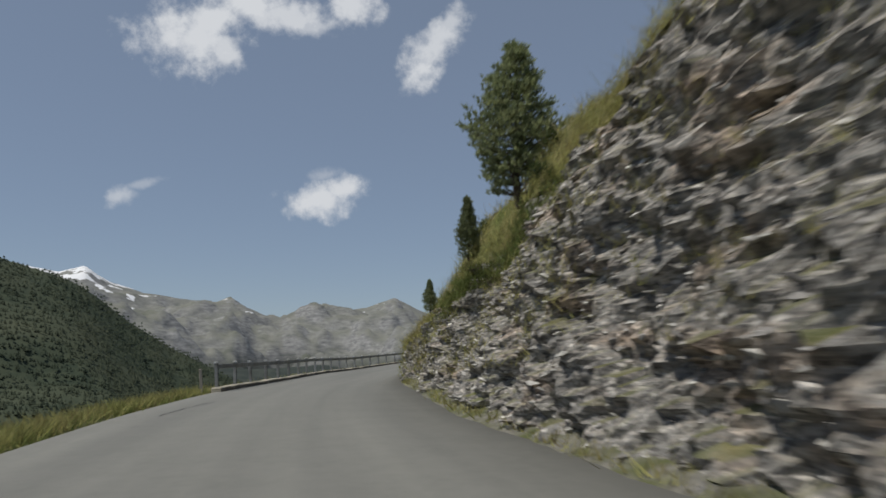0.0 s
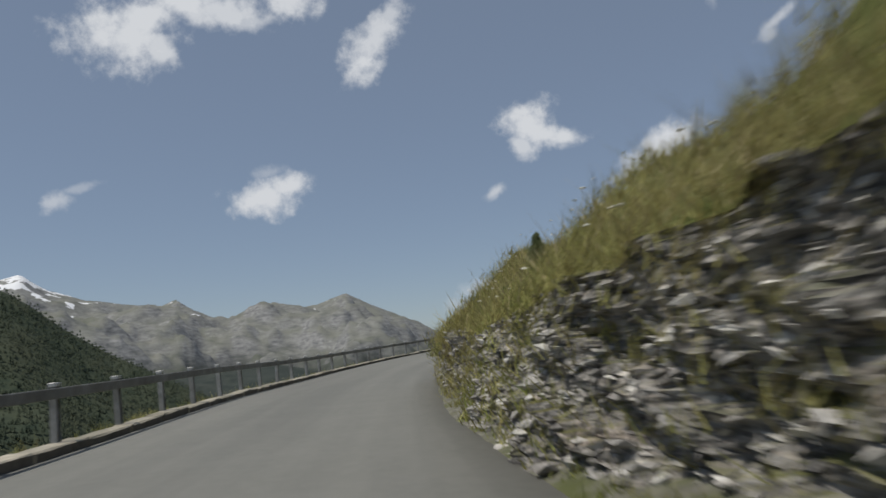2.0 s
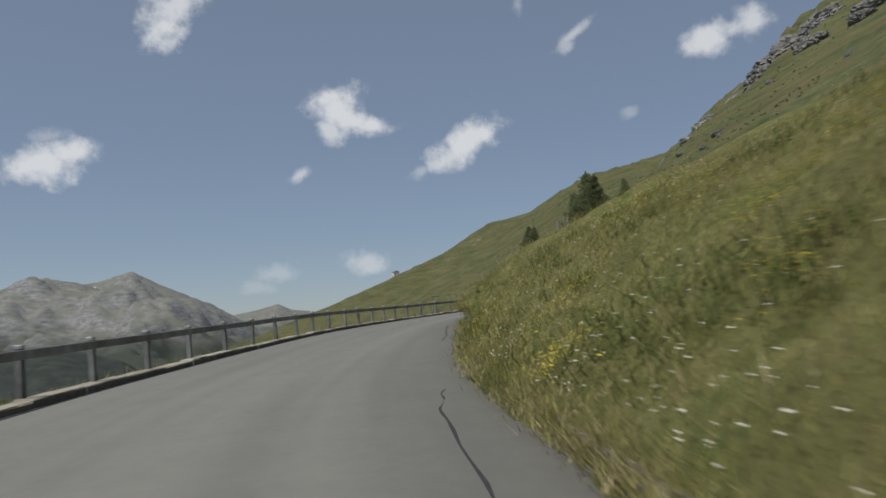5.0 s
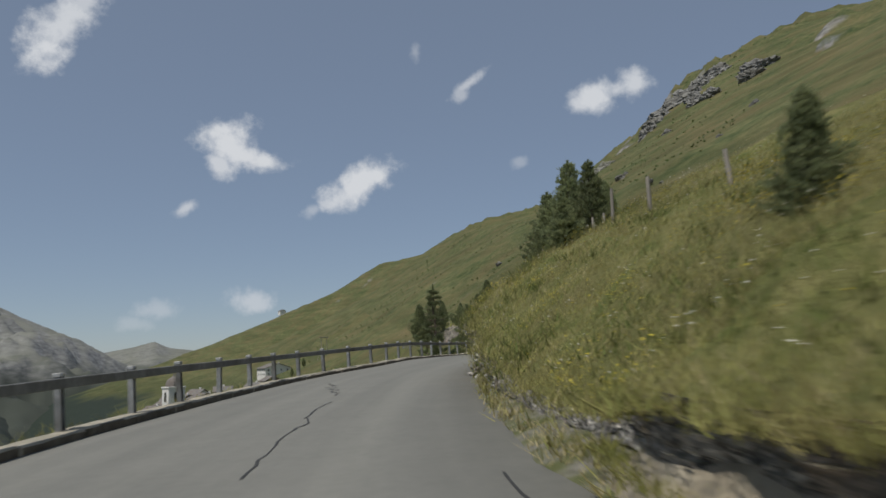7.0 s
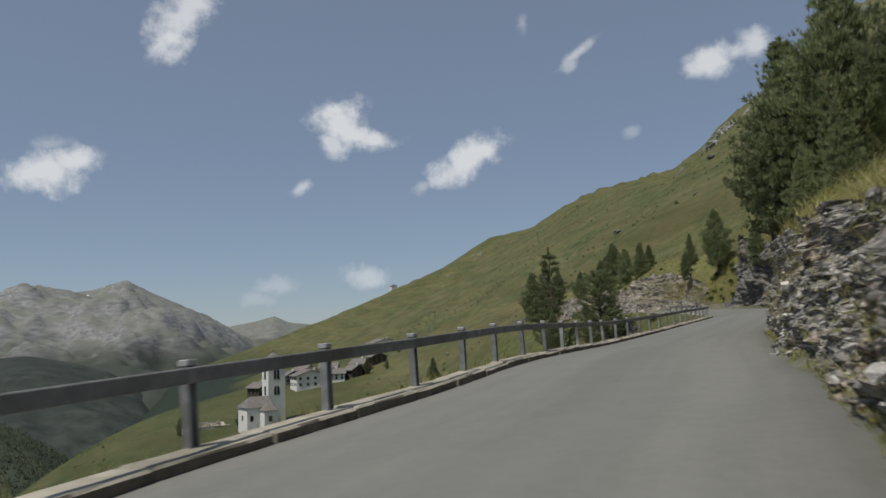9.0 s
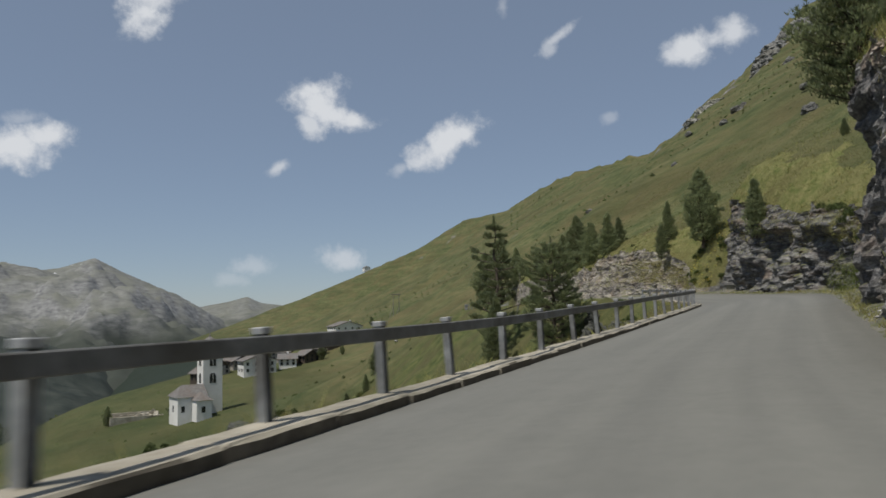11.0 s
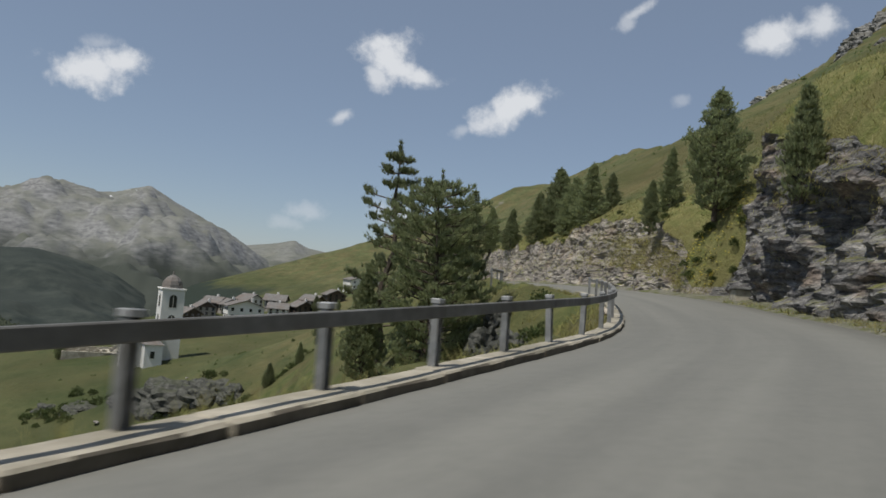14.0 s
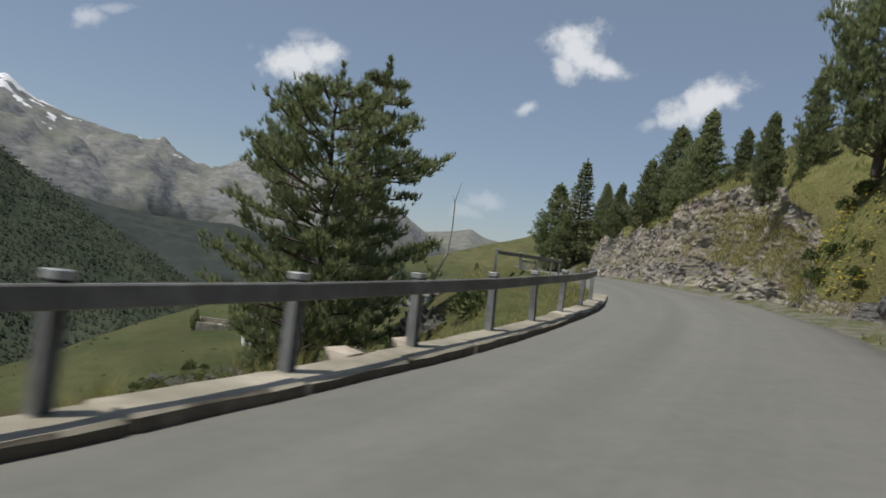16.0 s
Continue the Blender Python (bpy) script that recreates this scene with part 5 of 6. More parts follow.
for x, y, w, d, h, rf, tn, dark in ((46, 452, 8, 7, 3.6, 2.2, 40, 1), (52, 462, 7, 8, 4.0, 2.3, 15, 2), (56, 474, 8, 7, 4.0, 2.2, 60, 1), (79, 452, 10, 7, 3.4, 2.0, 80, 0), (80, 476, 10, 8, 4.2, 2.4, 75, 2), (88, 456, 7, 7, 3.4, 2.2, 20, 1),
                                  (61, 470, 8, 7, 3.6, 2.2, 20, 2), (94, 470, 8, 7, 3.6, 2.2, 50, 2), (104, 480, 8, 7, 3.4, 2.2, 10, 1), (70, 488, 8, 8, 4.0, 2.4, 35, 0)):
    house_at("chalet", x, y, w, d, h * .85, rf * .9, tn, (PLASTER, TIMBER, RUBBLE)[dark], ("white plastered village house with a slate roof", "dark timber village chalet with slate roof", "grey-beige stone village house with slate roof")[dark])
house_at("hotel", 66, 448, 13, 10, 5.0, 2.2, 8, PLASTER, "white two-storey village inn with a slate roof", "inn", wins=4, floors=2)
house_at("chalet", 143.7, 627, 19, 13, 5.5, 3.0, 12, PLASTER, "white chalet with a wide dark gable roof on the slope", wins=4)
house_at("hay_barn", 466, 1570, 22, 12, 5.0, 4.0, 30, TIMBER, "dark timber hay barn on the pasture", "barn", floors=1, wins=1, chimney=False)
house_at("hut", 515, 1983, 16, 12, 7.0, 4.0, 10, PLASTER, "small pale hut on the ridge", "hut", floors=1, wins=1, chimney=False)
for x, y, h in ((93, 452, 7.5), (94, 478, 5), (14, 396, 6.5), (118, 490, 4.5), (33, 380, 7), (131, 512, 5), (101, 448, 4.5)):
    tree("pine_c", x, y, h, "between the village houses", turn=x * 7, z=sheet_z(x, y))

# twin-pole power mast
mast = empty("power_mast", pose(161.6, 569, float(land(161.6, 569)) - .5, 0, 0, 20), "wooden twin-pole power mast with braces", "power mast")
for dx in (-2.2, 2.2):
    bm = bmesh.new()
    tapered(bm, (dx, 0, 0), (dx, 0, 15), .2, .15, 8)
    part("pole", bm, GREYWOOD, mast)
    bm = bmesh.new()
    tapered(bm, (dx - 3.4, 0, 0), (dx, 0, 7), .15, .12, 6)
    part("brace", bm, GREYWOOD, mast)
part("crossarm", box(-3.8, -.15, 14.2, 3.8, .15, 14.6), GREYWOOD, mast)


# ---- small things along the bank ----
def fence_post(s, u, h, lx, ly):
    p = at_s(s, u)
    bm = bmesh.new()
    tapered(bm, (0, 0, -.4), (0, 0, h), .06, .05, 6)
    bmesh.ops.holes_fill(bm, edges=bm.edges)
    ob = tagged(part("fence_post", bm, GREYWOOD), "weathered grey wooden fence post in the meadow", "fence post", "pasture fence posts")
    ob.matrix_world = pose(p[0], p[1], ground(p[0], p[1]), lx, ly, s * 31 % 360)
    return ob


for i, (s_, u_) in enumerate(((61.5, 10.6), (64.5, 10.2), (125.5, 12.0), (129.5, 12.2), (134, 11.6), (138.5, 11.4), (145, 11.6), (151, 12.2),
                               (215, 20), (219, 21.5), (223, 22.5), (227, 24), (231, 25), (235, 26))):
    fence_post(s_, u_, .75 + .15 * (i % 3), (i * 37 % 11) - 5, (i * 53 % 9) - 4)

for s_, u_, h_, lx_ in ((75.4, 7.37, .8, -3), (75.0, 7.91, .8, 2), (84.8, 9.15, .42, -4)):
    fence_post(s_, u_, h_, lx_, 2)
ob = fence_post(75.0, 0, 1.4, -6, 5)
ob.matrix_world = pose(26.2, 116.1, ground(26.2, 116.1), -4, 6, 20)
bm = bmesh.new()
a, b = at_s(75.0, 7.91, 1.9), at_s(84.8, 9.15, float(hill_h(84.8, 9.15)) + .38)
for k in range(8):
    q0, q1 = [Vector(a + (b - a) * t_) - Vector((0, 0, .18 * t_ * (1 - t_))) for t_ in (k / 8, (k + 1) / 8)]
    tapered(bm, q0, q1, .004, .004, 5)
tagged(part("fence_wire", bm, STRAW_ROPE), "thin pale fence cord strung between the meadow posts", "fence wire")

# water trough by the gully
p = at_s(237.2, 7.55)
tr = empty("water_trough", pose(p[0], p[1], p[2] + .08, 0, 0, -28), "old stone water trough at the foot of the cliff", "trough")
part("basin", box(-.45, -.9, -.2, .45, .9, .55, .04), CONCRETE, tr)
part("slab", box(-.55, -1.05, .55, .55, 1.05, .68, .03), BEAM, tr, "dark capping slab")

# boulders by the kerb
def boulder_mesh(seed, flat):
    rnd = random.Random(seed)
    bm = bmesh.new()
    bmesh.ops.create_icosphere(bm, subdivisions=1, radius=.5)
    for w in bm.verts:
        w.co = Vector((w.co.x * rnd.uniform(.8, 1.25), w.co.y * rnd.uniform(.8, 1.25), w.co.z * flat * rnd.uniform(.7, 1.2)))
    me = bpy.data.meshes.new("stone")
    bm.to_mesh(me)
    bm.free()
    me.materials.append(STONE)
    return me


QUARTZ = material("white_quartz", (0.5, 0.48, 0.45), (0.7, 0.68, 0.64), 6.0, 0.8, 0.5, 25.0, (0.42, 0.38, 0.33), rand=0.15)
STONES = [boulder_mesh(k, f) for k, f in enumerate((.35, .5, .45, .3, .6, .4))]
PALE = material("pale_boulder", (0.42, 0.36, 0.29), (0.55, 0.49, 0.41), 4.0, 0.9, 0.5)
for s_, u_, sz in ((226.2, -.35, .4), (224.6, -.3, .5)):
    ob = new("boulder", STONES[4].copy())
    ob.data.materials[0] = PALE
    ob.matrix_world = Matrix.Translation(at_s(s_, u_, .1)) @ Matrix.Diagonal((sz, sz, sz, 1))
    tagged(ob, "pale rounded boulder behind the kerb", "boulder", "kerb boulders")

# bushes, each a thing of its own
def bush_mesh(seed, leaves, flat):
    rnd = random.Random(seed)
    vs, fs = [], []
    for _ in range(leaves):
        a, e = rnd.uniform(0, 6.283), math.asin(rnd.random())
        q = rnd.uniform(.55, 1.0) * (1 + .3 * math.sin(3 * a + seed) * math.cos(e))
        c = Vector((math.cos(a) * math.cos(e), math.sin(a) * math.cos(e), math.sin(e) * flat)) * q * .5
        d = (c.normalized() + Vector((rnd.gauss(0, .6), rnd.gauss(0, .6), rnd.gauss(.2, .5)))).normalized() * rnd.uniform(.07, .13)
        w = d.cross(Vector((rnd.gauss(0, 1), rnd.gauss(0, 1), rnd.gauss(0, 1)))).normalized() * .035
        i = len(vs)
        vs.extend((c - w, c + w, c + d + w * .5, c + d - w * .5))
        fs.append((i, i + 1, i + 2, i + 3))
    me = bpy.data.meshes.new("bush")
    me.from_pydata([tuple(v) for v in vs], [], fs)
    me.materials.append(LEAF)
    return me


BUSHES = [bush_mesh(k, 420, f) for k, f in enumerate((1.1, .8, 1.4, .95))]


def bush(x, y, size, label, z=None):
    ob = new("bush", BUSHES[int(x * 7 + y * 3) % 4])
    zz = ground(x, y) if z is None else z
    ob.matrix_world = pose(x, y, zz - .08 * size, 0, 0, (x * 91 + y * 37) % 360) @ Matrix.Diagonal((size, size, size, 1))
    return tagged(ob, label, "bush", "bushes")


rnd = random.Random(77)
for _ in range(30):  # stony patch below the church
    x, y = rnd.gauss(49, 3.2), rnd.gauss(300, 6)
    bush(x, y, rnd.uniform(1.2, 3.4), "low dark green bush on the stony slope", sheet_z(x, y))
for _ in range(26):  # far gully side
    x, y = rnd.gauss(27, 5), rnd.gauss(330, 6)
    bush(x, y, rnd.uniform(1.2, 3.0), "low dark green bush on the stony slope", sheet_z(x, y))
for _ in range(20):  # line of scrub in the hollow
    t_ = rnd.random()
    x, y = 50 + 20 * t_ + rnd.gauss(0, .8), 271 + 14 * t_ + rnd.gauss(0, 1)
    bush(x, y, rnd.uniform(1.0, 2.4), "dark scrub bush in the hollow", sheet_z(x, y))
for _ in range(34):  # below the rail
    s_, u_ = rnd.uniform(196, 250), -rnd.uniform(2.5, 14)
    p = at_s(s_, u_)
    bush(p[0], p[1], rnd.uniform(.5, 1.7), "green bush on the slope below the rail")
for s0_, s1_, u0_, u1_, n_, z0_, z1_ in ((194.5, 210, .9, 2.6, 34, .4, 1.3), (238.8, 244.5, .2, 3.0, 26, .4, 1.0), (244, 262, 1.4, 3.2, 10, .3, .8), (62, 78, 1.2, 3.0, 8, .15, .35), (34, 46, 1.2, 3.2, 7, .3, .7), (262, 290, 1.0, 3.0, 16, .3, .9)):
    for _ in range(n_):
        s_ = rnd.uniform(s0_, s1_)
        u_ = float(width(s_) + verge(s_)) + rnd.uniform(u0_, u1_)
        p = at_s(s_, u_)
        bush(p[0], p[1], rnd.uniform(z0_, z1_), "green bush on the bank above the road")


def rock(x, y, z, sz):
    ob = new("rock", STONES[int(x * 5 + y * 3) % 6])
    ob.matrix_world = pose(x, y, z, 10, 5, (x * 53) % 360) @ Matrix.Diagonal((sz * 1.3, sz, sz * 1.2, 1))
    tagged(ob, "grey rock lying in the sloping pasture", "rock", "pasture rocks")


for _ in range(12):
    x, y = rnd.gauss(49, 6), rnd.gauss(302, 9)
    rock(x, y, sheet_z(x, y) + .1, rnd.uniform(.6, 2.0))
for _ in range(16):
    x, y = rnd.gauss(88, 6), rnd.gauss(335, 14)
    rock(x, y, sheet_z(x, y) + .1, rnd.uniform(.6, 1.6))

# crags breaking through the turf
def outcrop(x, y, w, h, seed, mat, label, turn=None, sink=.25, foot=None, rough=1.0):
    rnd = random.Random(seed)
    az_, r_ = math.atan2(40 - x, y - 150), math.hypot(x - 40, y - 150)
    z = GZ[int(np.argmin(abs(RR - r_))), int(np.argmin(abs(AZ - az_)))] if r_ > 60 else float(land(x, y))
    z = z if foot is None else foot
    if turn is None:
        gx, gy = float(land(x + 5, y) - land(x - 5, y)), float(land(x, y + 5) - land(x, y - 5))
        turn = math.degrees(math.atan2(gy, gx)) + 90
    bm = bmesh.new()
    bmesh.ops.create_icosphere(bm, subdivisions=4, radius=1)
    o = seed * 3.7
    for v in bm.verts:
        c = v.co
        g1, g2 = noise.voronoi((c.x * 2.6 + o, c.y * 2.6, c.z * 3.4))[0][:2]
        q = 0.86 - .14 * rough + 0.5 * rough * min(g2 - g1, .4) + 0.35 * noise.noise((c.x * 1.3 + o, c.y * 1.3, c.z * 1.3)) + 0.12 * noise.noise((c.x * 5 + o, c.y * 5, c.z * 9))
        v.co = Vector((c.x * q * w / 2, c.y * q * w * .3, c.z * q * h * .6))
    ob = tagged(part("crag", bm, mat), label, "crag", "crags")
    ob.matrix_world = pose(x, y, z - sink * h * .5, 0, 0, turn)
    return ob


for x, y, w, h, mt in ((426, 543, 16, 9, 0), (445, 556, 18, 12, 0), (463, 568, 20, 13, 0), (482, 571, 22, 15, 0), (489, 561, 24, 15, 0), (449, 510, 17, 10, 0), (470, 536, 14, 9, 0), (439, 489, 14, 9, 0), (528, 571, 20, 13, 0), (539, 565, 22, 14, 0), (510, 566, 18, 12, 0),
                        (467, 467, 26, 12, 0), (455, 462, 14, 8, 0), (440, 452, 16, 7, 0), (248, 291, 7, 4, 0), (173, 242, 3.4, 1.6, 0), (252, 378, 8, 4, 0), (258, 381, 5, 3, 0), (231, 362, 5, 2.4, 0), (130, 226, 3.8, 2.2, 0), (132.5, 228, 2.4, 1.4, 0), (126, 241, 2.6, 1.5, 0), (145, 241, 2.2, 1.3, 0), (349, 444, 10, 6, 0), (112, 247, 3.4, 1.3, 0), (144, 236, 2.0, 1.1, 0), (194, 401, 5, 2.2, 0), (248, 404, 5, 2.4, 0), (127, 258, 2.0, 1.0, 0), (115, 224, 2.0, .8, 1),
                        (297, 463, 14, 5, 1), (318, 486, 15, 6, 1), (345, 510, 16, 8, 1), (356, 515, 15, 8, 1), (366, 520, 13, 7, 1)):
    w, h = (w * 1.6, h * 1.35) if 400 < x else (w, h)
    outcrop(x, y, w, h, int(x), PALECRAG if mt else CRAG, "pale grey rock in the alpine pasture" if mt else "dark grey crag breaking through the pasture")
for x, y, w, h in ((47.5, 304, 25, 9.0), (54, 297, 16, 7.0), (41, 314, 17, 5.0), (58, 289, 9, 4.0), (30, 326, 14, 3.6), (22, 336, 9, 3.0)):
    outcrop(x, y, w, h, int(x * 3), DARKCRAG, "dark rocky knoll in the valley pasture", sink=.2, rough=.4)

for s_, u_, w, h in ((224, -3.6, 3.4, 2.2), (228, -4.6, 4.4, 2.8), (232.5, -4.0, 3.6, 2.4), (236, -5.4, 4.6, 3.0), (240, -5.0, 3.0, 2.0)):
    q = at_s(s_, u_)
    outcrop(q[0], q[1], w, h, int(s_), DARKCRAG, "mossy grey rock below the road edge", sink=.2, foot=float(ground(q[0], q[1])))

# scrub scattered over the hillside
def scrub(count):
    rnd = random.Random(8)
    vs, fs = [], []
    while len(fs) < count * 6:
        az_, r_ = radians(rnd.uniform(-56, 40)), rnd.uniform(70, 900)
        x, y = 40 - math.sin(az_) * r_, 150 + math.cos(az_) * r_
        if noise.noise((x * .012, y * .012, 6)) < rnd.uniform(-.25, .5):
            continue
        s_, u_, _z = su(x, y)
        if -30 < u_ < 40 and s_ < SEND - 2:
            continue
        ii, jj = int(np.argmin(abs(RR - r_))), int(np.argmin(abs(AZ - az_)))
        c, q = Vector((GX[ii, jj], GY[ii, jj], GZ[ii, jj] - .15)) + Vector((rnd.gauss(0, .6), rnd.gauss(0, .6), 0)), rnd.uniform(.25, .8) * (.6 + r_ / 900)
        i = len(vs)
        vs.append(c + Vector((rnd.gauss(0, .2) * q, rnd.gauss(0, .2) * q, q * rnd.uniform(.6, 1.1))))
        for k in range(6):
            g = q * rnd.uniform(.6, 1.4)
            vs.append(c + Vector((g * math.cos(k * 1.047), g * math.sin(k * 1.047), -.1)))
        fs.extend((i, i + 1 + k, i + 1 + (k + 1) % 6) for k in range(6))
    return tagged(raw("scrub", vs, fs, LEAF), "dwarf scrub scattered over the pasture", "", "", "stuff")


scrub(6000)


# grass and flowers
def blades(name, count, place, mat, label, hmin, hmax, n=5, wid=.012, spread=.09):
    rnd = random.Random(len(name) + count)
    vs, fs = [], []
    for _ in range(count):
        p = place(rnd)
        if p is None:
            continue
        for _ in range(n):
            b = Vector(p) + Vector((rnd.gauss(0, spread), rnd.gauss(0, spread), -.04))
            h = rnd.uniform(hmin, hmax)
            tip = b + Vector((rnd.gauss(0, .5 * h), rnd.gauss(0, .5 * h), h * rnd.uniform(.7, 1.0)))
            a = rnd.uniform(0, 3.14)
            w = Vector((math.cos(a), math.sin(a), 0)) * wid * rnd.uniform(.7, 1.6)
            i = len(vs)
            vs.extend((b - w, b + w, tip))
            fs.append((i, i + 1, i + 2))
    return tagged(raw(name, vs, fs, mat), label, "", "", "stuff")


def top_place(s0, s1, dmax, power=1.6):
    def f(rnd):
        s_ = rnd.uniform(s0, s1)
        i = min(int((s_ - 4) / .5), TOP.shape[0] - 2)
        d = (rnd.random() ** power) * dmax
        j = int(np.clip(np.searchsorted(US, d) - 1, 0, len(US) - 2))
        t, k = (s_ - HS[i]) / .5, (d - US[j]) / (US[j + 1] - US[j])
        a = TOP[i, j] * (1 - t) + TOP[i + 1, j] * t
        b = TOP[i, j + 1] * (1 - t) + TOP[i + 1, j + 1] * t
        return a * (1 - k) + b * k
    return f


def clump_place(n, s0, s1, dmax, spread):
    rc = random.Random(n)
    spots = [(rc.uniform(s0, s1), rc.random() ** 1.3 * dmax, rc.uniform(.5, 1.5) * spread) for _ in range(n)]

    def f(rnd):
        s_, d_, w_ = rnd.choice(spots)
        s_, d_ = s_ + rnd.gauss(0, w_), max(.05, d_ + rnd.gauss(0, w_ * .5))
        i = int(np.clip((s_ - 4) / .5, 0, TOP.shape[0] - 2))
        j = int(np.clip(np.searchsorted(US, d_) - 1, 0, len(US) - 2))
        k = (d_ - US[j]) / (US[j + 1] - US[j])
        return TOP[i, j] * (1 - k) + TOP[i, j + 1] * k + (TOP[i + 1, j] - TOP[i, j]) * ((s_ - HS[i]) / .5)
    return f


def verge_place(s0, s1):
    def f(rnd):
        s_ = rnd.uniform(s0, s1)
        if noise.noise((s_ * .8, 5, 0)) + rnd.uniform(-.5, .5) < -.1:
            return None
        return at_s(s_, float(width(s_)) + .12 + rnd.random() * (float(verge(s_)) + .15), .06)
    return f


def left_place(s0, s1, d):
    def f(rnd):
        s_, u_ = rnd.uniform(s0, s1), -.35 - rnd.random() ** 1.5 * d
        p = at_s(s_, u_, float(left_h(s_, u_)))
        return p
    return f


blades("grass", 34000, top_place(60, 142, 9), GRASS, "tall seeding meadow grass on the bank", .05, .21, 8, .005, .2)
blades("grass", 11000, top_place(22, 66, 3.0), GRASS, "grass fringe along the crest of the cutting", .1, .36, 6, .007, .14)
blades("grass", 5500, top_place(140, 215, 6), GRASS, "grass along the crest of the cutting", .15, .45)
blades("grass", 5000, top_place(208, 298, 12), GRASS, "meadow grass above the cliff", .15, .45)
blades("grass", 6500, top_place(176, 298, 38, 1.0), HERB, "low heath mottling the meadow above the cliff", .1, .32, 8, .02, .5)
blades("grass", 5200, verge_place(22, 236), GRASS, "tufts of grass along the asphalt edge", .06, .3, 6)
blades("grass", 2600, left_place(14, 50, 3.0), HERB, "green weeds on the open road edge", .1, .35, 6, .012, .14)
blades("grass", 2600, left_place(14, 50, 2.2), GRASS, "dry grass on the open road edge", .15, .5)
blades("grass", 7000, left_place(50, 275, 7), GRASS, "rough grass behind the rail", .12, .42)


def heads(name, count, place, mat, label, size, hmin, hmax):
    rnd = random.Random(count)
    vs, fs = [], []
    for _ in range(count):
        p = place(rnd)
        if p is None:
            continue
        c = Vector(p) + Vector((0, 0, rnd.uniform(hmin, hmax)))
        r = size * rnd.uniform(.6, 1.3)
        i = len(vs)
        vs.append(c + Vector((0, 0, .25 * r)))
        for k in range(6):
            vs.append(c + Vector((r * math.cos(k * 1.047), r * math.sin(k * 1.047), rnd.uniform(-.2, .1) * r)))
        fs.extend((i, i + 1 + k, i + 1 + (k + 1) % 6) for k in range(6))
    return tagged(raw(name, vs, fs, mat), label, "", "", "stuff")


heads("flowers", 2200, top_place(64, 142, 9, 1.1), FLOWER, "white umbel flowers in the meadow", .024, .2, .42)
STRAW = material("dry_stalks", (0.34, 0.29, 0.15), (0.48, 0.41, 0.24), 1.3, 0.8, 0.0, spec=0.2)
blades("grass", 1800, top_place(24, 66, 4), STRAW, "dry straw-coloured stalks on the crest of the cutting", .25, .65, 3, .005, .12)
blades("grass", 2600, top_place(66, 142, 8), STRAW, "dry straw-coloured stalks in the meadow", .18, .42, 4, .004, .14)
blades("grass", 1500, top_place(142, 298, 6), STRAW, "dry straw-coloured stalks above the cutting", .25, .6, 3, .006, .12)
heads("flowers", 160, top_place(34, 66, 3.5, 1.2), FLOWER, "white umbel flowers along the crest", .04, .25, .6)
heads("flowers", 260, top_place(66, 142, 7), YELLOW, "small yellow flowers in the meadow", .028, .2, .5)
heads("flowers", 380, top_place(241, 245, 4), YELLOW, "yellow flowering shrub in the gully", .06, .1, .8)



def face_place(spans, lo_, hi_):
    def f(rnd):
        s0, s1 = rnd.choice(spans)
        ii = min(int((rnd.uniform(s0, s1) - 4) / .14), FACE.shape[0] - 2)
        return FACE[ii, int(rnd.uniform(lo_, hi_) * (ROWS - 1))]
    return f


blades("grass", 900, face_place(((33, 46), (35, 44)), .84, 1), HERB, "green turf hanging over the rock", .1, .35, 7, .012, .16)
blades("grass", 2600, face_place(((22, 74), (132, 184), (24, 66)), .25, 1), GRASS, "tufts of grass growing out of the rock", .1, .4, 6, .008, .12)
blades("grass", 1900, face_place(((244, 262), (246, 256)), .35, .8), GRASS, "patches of turf on the pale cutting", .1, .3, 7, .012, .25)
blades("grass", 1500, face_place(((205, 236), (241, 290), (241, 270)), .3, 1), GRASS, "tufts of grass growing out of the cliff", .12, .4, 6, .01, .15)
heads("flowers", 420, top_place(100, 140, 6, 1.1), YELLOW, "patches of small yellow flowers in the meadow", .02, .15, .4)
heads("flowers", 420, clump_place(40, 58, 104, 5, .6), FLOWER, "clusters of white umbel flowers in the meadow", .026, .2, .42)
heads("flowers", 5200, clump_place(52, 86, 142, 6, .5), YELLOW, "drifts of small yellow flowers in the meadow", .017, .15, .36)
blades("grass", 1500, face_place(((76, 98), (74, 90)), 0.45, 1), GRASS, "long grass hanging over the low bank", .08, .24, 7, .008, .1)
blades("grass", 1200, face_place(((76, 98), (74, 90)), 0.45, 1), STRAW, "dry stalks hanging over the low bank", .1, .28, 6, .006, .1)
blades("grass", 170, face_place(((114.6, 121.5), (115, 120)), .9, 1), GRASS, "green turf hanging over the hollow", .1, .24, 7, .011, .12)
blades("grass", 1500, face_place(((207, 237), (207, 220)), .6, 1), GRASS, "turf draped over the cliff", .12, .35, 8, .011, .18)
blades("grass", 900, face_place(((206, 218), (208, 216)), 0, .45), HERB, "green herbs on the foot of the cliff", .12, .4, 8, .014, .25)
blades("grass", 1500, verge_place(99, 128), STRAW, "pale dry grass along the asphalt edge", .06, .24, 7, .006, .1)
blades("grass", 260, lambda rnd: at_s(rnd.uniform(115, 121), float(width(118)) + rnd.uniform(.1, .45), .2), GRASS, "sparse tufts on the bare earth", .08, .22, 5, .008, .05)
blades("grass", 3000, clump_place(110, 62, 142, 6, .5), HERB, "dark green clumps of leafy herbs in the meadow", .1, .3, 6, .011, .22)
rnd = random.Random(31)
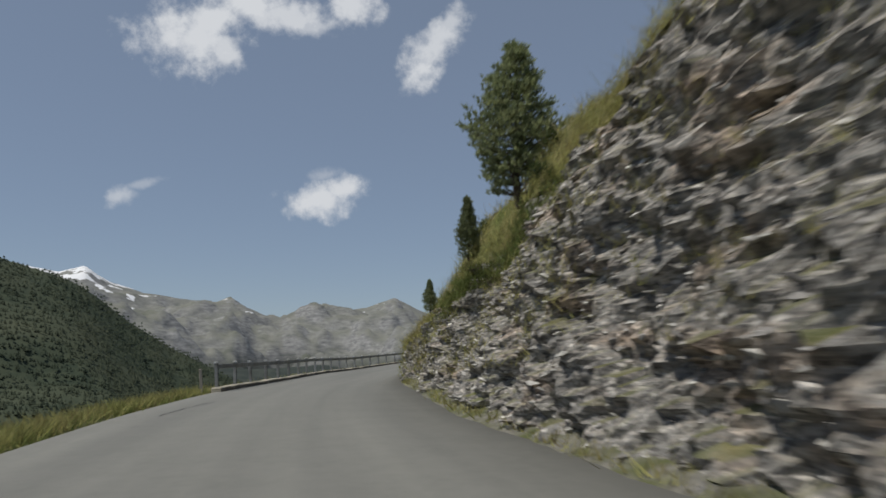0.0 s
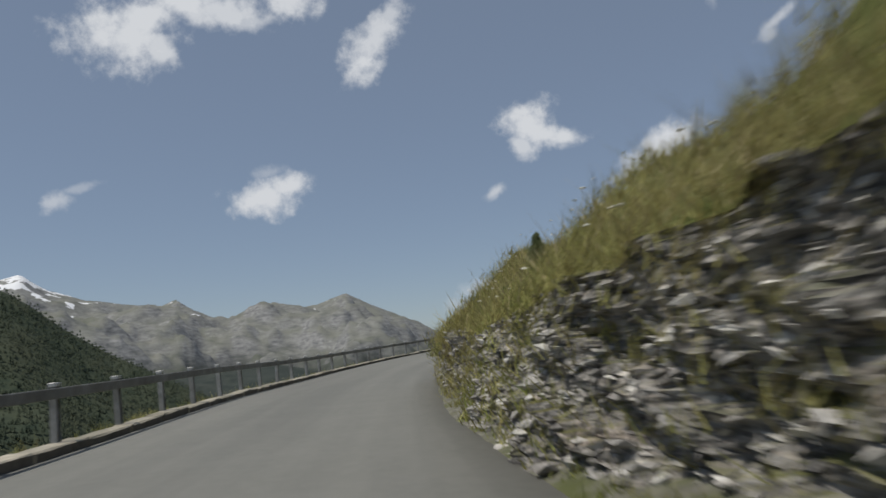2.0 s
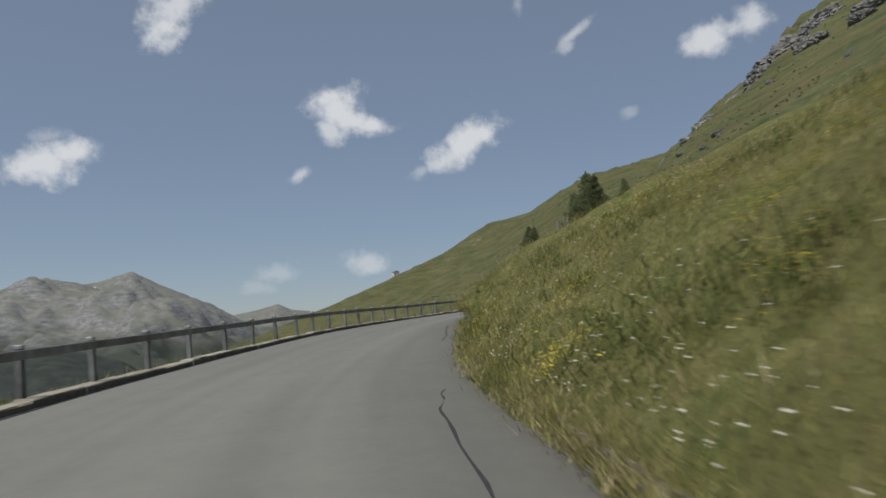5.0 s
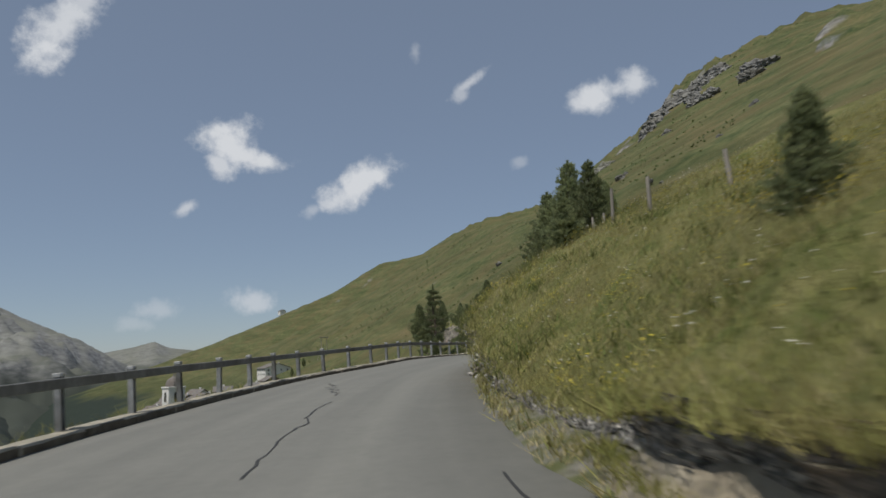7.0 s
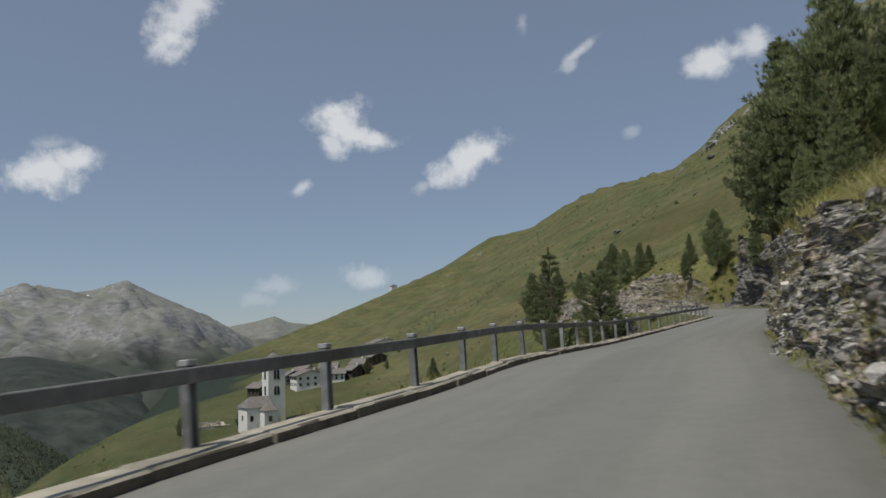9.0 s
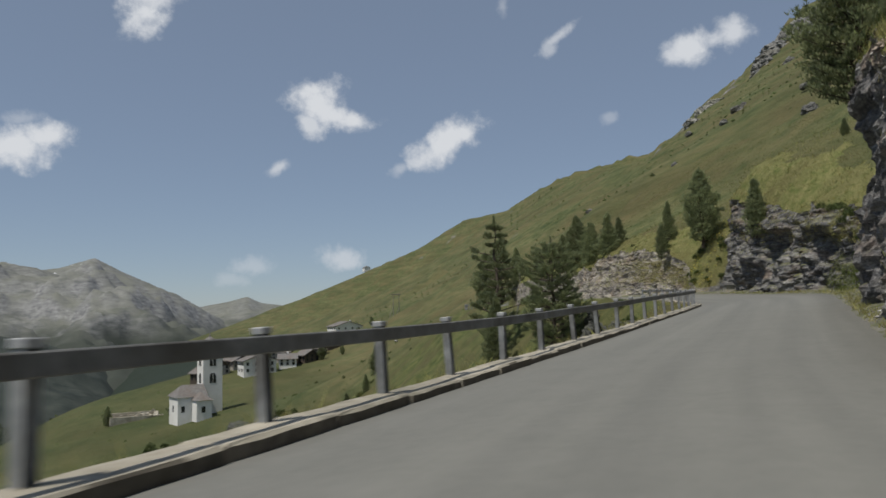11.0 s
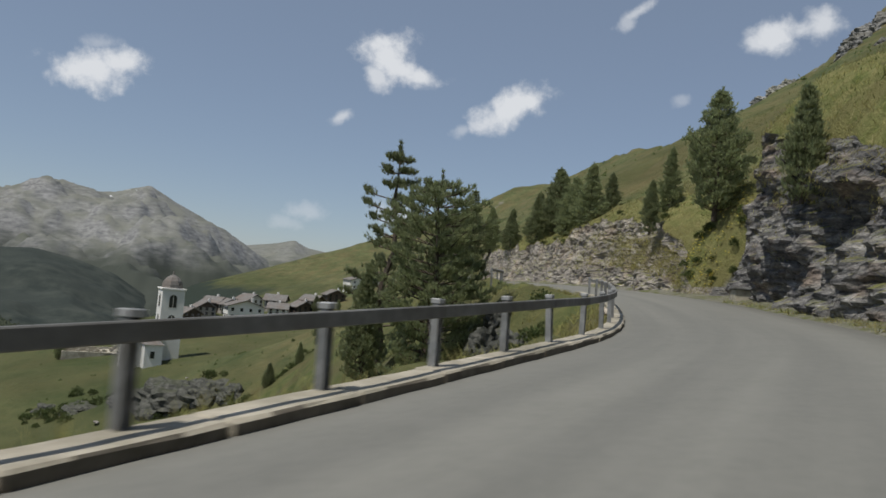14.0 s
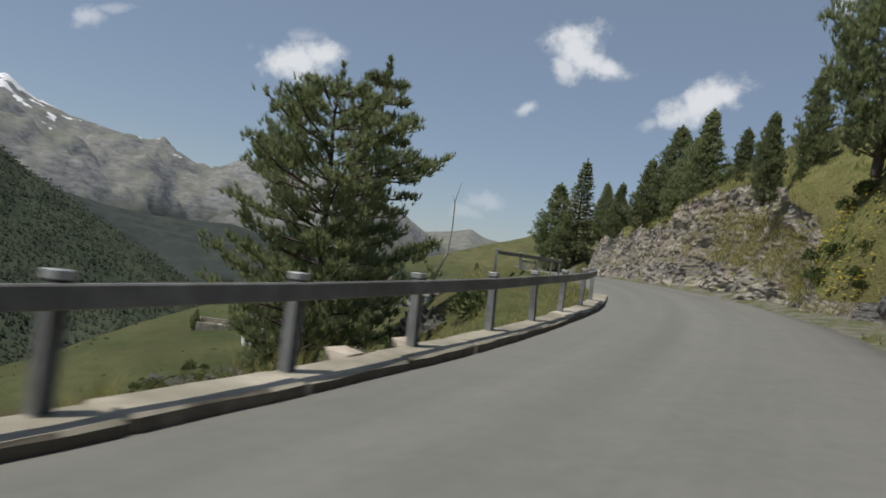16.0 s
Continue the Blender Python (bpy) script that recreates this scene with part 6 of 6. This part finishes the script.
for _ in range(20):
    s_ = rnd.uniform(58, 142)
    u_ = float(width(s_) + verge(s_) + batter(s_) * face(s_)) + rnd.random() ** 1.5 * 6 + .2
    p = at_s(s_, u_)
    bush(p[0], p[1], rnd.uniform(.14, .34), "small low shrub in the flowering meadow")
for s_, d_, r_ in ((206.5, -.2, .5), (209.2, .2, .7), (211.3, -.5, .6), (212.6, .1, .9), (214.0, -.7, .7), (215.2, -.1, .9), (216.6, -.8, .6)):
    p = at_s(s_, float(width(s_) + verge(s_)) + d_)
    bush(p[0], p[1], r_, "leafy green shrub at the foot of the cliff")


def chippings(count):
    rnd = random.Random(12)
    vs, fs = [], []
    place = face_place(((20, 74), (130, 184), (24, 60)), 0, .97)
    for _ in range(count):
        c = Vector(place(rnd))
        m = pose(*c, rnd.uniform(-25, 35), rnd.uniform(-30, 20), rnd.uniform(0, 360)).to_3x3()
        a_, b_, h_ = rnd.uniform(.04, .15), rnd.uniform(.03, .1), rnd.uniform(.015, .05)
        i = len(vs)
        for q in ((a_, 0, 0), (0, b_, .3 * h_), (-a_ * .8, .2 * b_, 0), (.1 * a_, -b_, 0), (.2 * a_, .1 * b_, h_), (0, 0, -h_)):
            vs.append(c + m @ Vector(q))
        for x0, x1 in ((0, 1), (1, 2), (2, 3), (3, 0)):
            fs.extend(((i + x0, i + x1, i + 4), (i + x1, i + x0, i + 5)))
    return tagged(raw("chippings", vs, fs, CHIP, rock_face), "pale chips of broken schist", kind="stuff")


CHIP = material("schist_chips", (0.16, 0.155, 0.145), (0.5, 0.48, 0.445), 3.0, 0.85, 0.3, 40.0, island=0.5)
chippings(5200)

# far woods on the spur across the valley
def woods(count):
    rnd = random.Random(3)
    vs, fs = [], []
    ob = [o for o in scene.objects if o.name.startswith("backdrop")][2]
    co = [w.co for w in ob.data.vertices]
    for _ in range(count):
        c = co[rnd.randrange(len(co) // 6, len(co))] + Vector((rnd.gauss(0, 6), rnd.gauss(0, 6), -2))
        h, r, i = rnd.uniform(1.8, 4.2), rnd.uniform(1.3, 2.2), len(vs)
        vs.append(c + Vector((0, 0, h)))
        for k in range(5):
            vs.append(c + Vector((r * math.cos(k * 1.257), r * math.sin(k * 1.257), 0)))
        fs.extend((i, i + 1 + k, i + 1 + (k + 1) % 5) for k in range(5))
    return tagged(raw("woods", vs, fs, WOODS), "dark conifer forest on the opposite slope", "", "", "stuff")


woods(85000)

# broken stones standing proud of the rock face, each its own piece
rnd = random.Random(21)
WHITE = [me.copy() for me in STONES]
for me in WHITE:
    me.materials[0] = QUARTZ
for i in range(300):
    s_ = rnd.choice((rnd.uniform(24, 72), rnd.uniform(132, 174)))
    ii = min(int((s_ - 4) / .14), FACE.shape[0] - 1)
    jj = int(rnd.random() ** 1.4 * ROWS * .92)
    p = FACE[ii, jj]
    sz = rnd.uniform(.1, .3)
    ob = new("stone", WHITE[rnd.randrange(6)] if i % 8 == 0 else STONES[rnd.randrange(6)])
    ob.parent = rock_face
    ob.matrix_basis = pose(*p, 12 + rnd.uniform(-15, 15), -8 + rnd.uniform(-15, 15), rnd.uniform(0, 360)) @ Matrix.Diagonal((sz * 1.4, sz * 1.2, sz, 1))
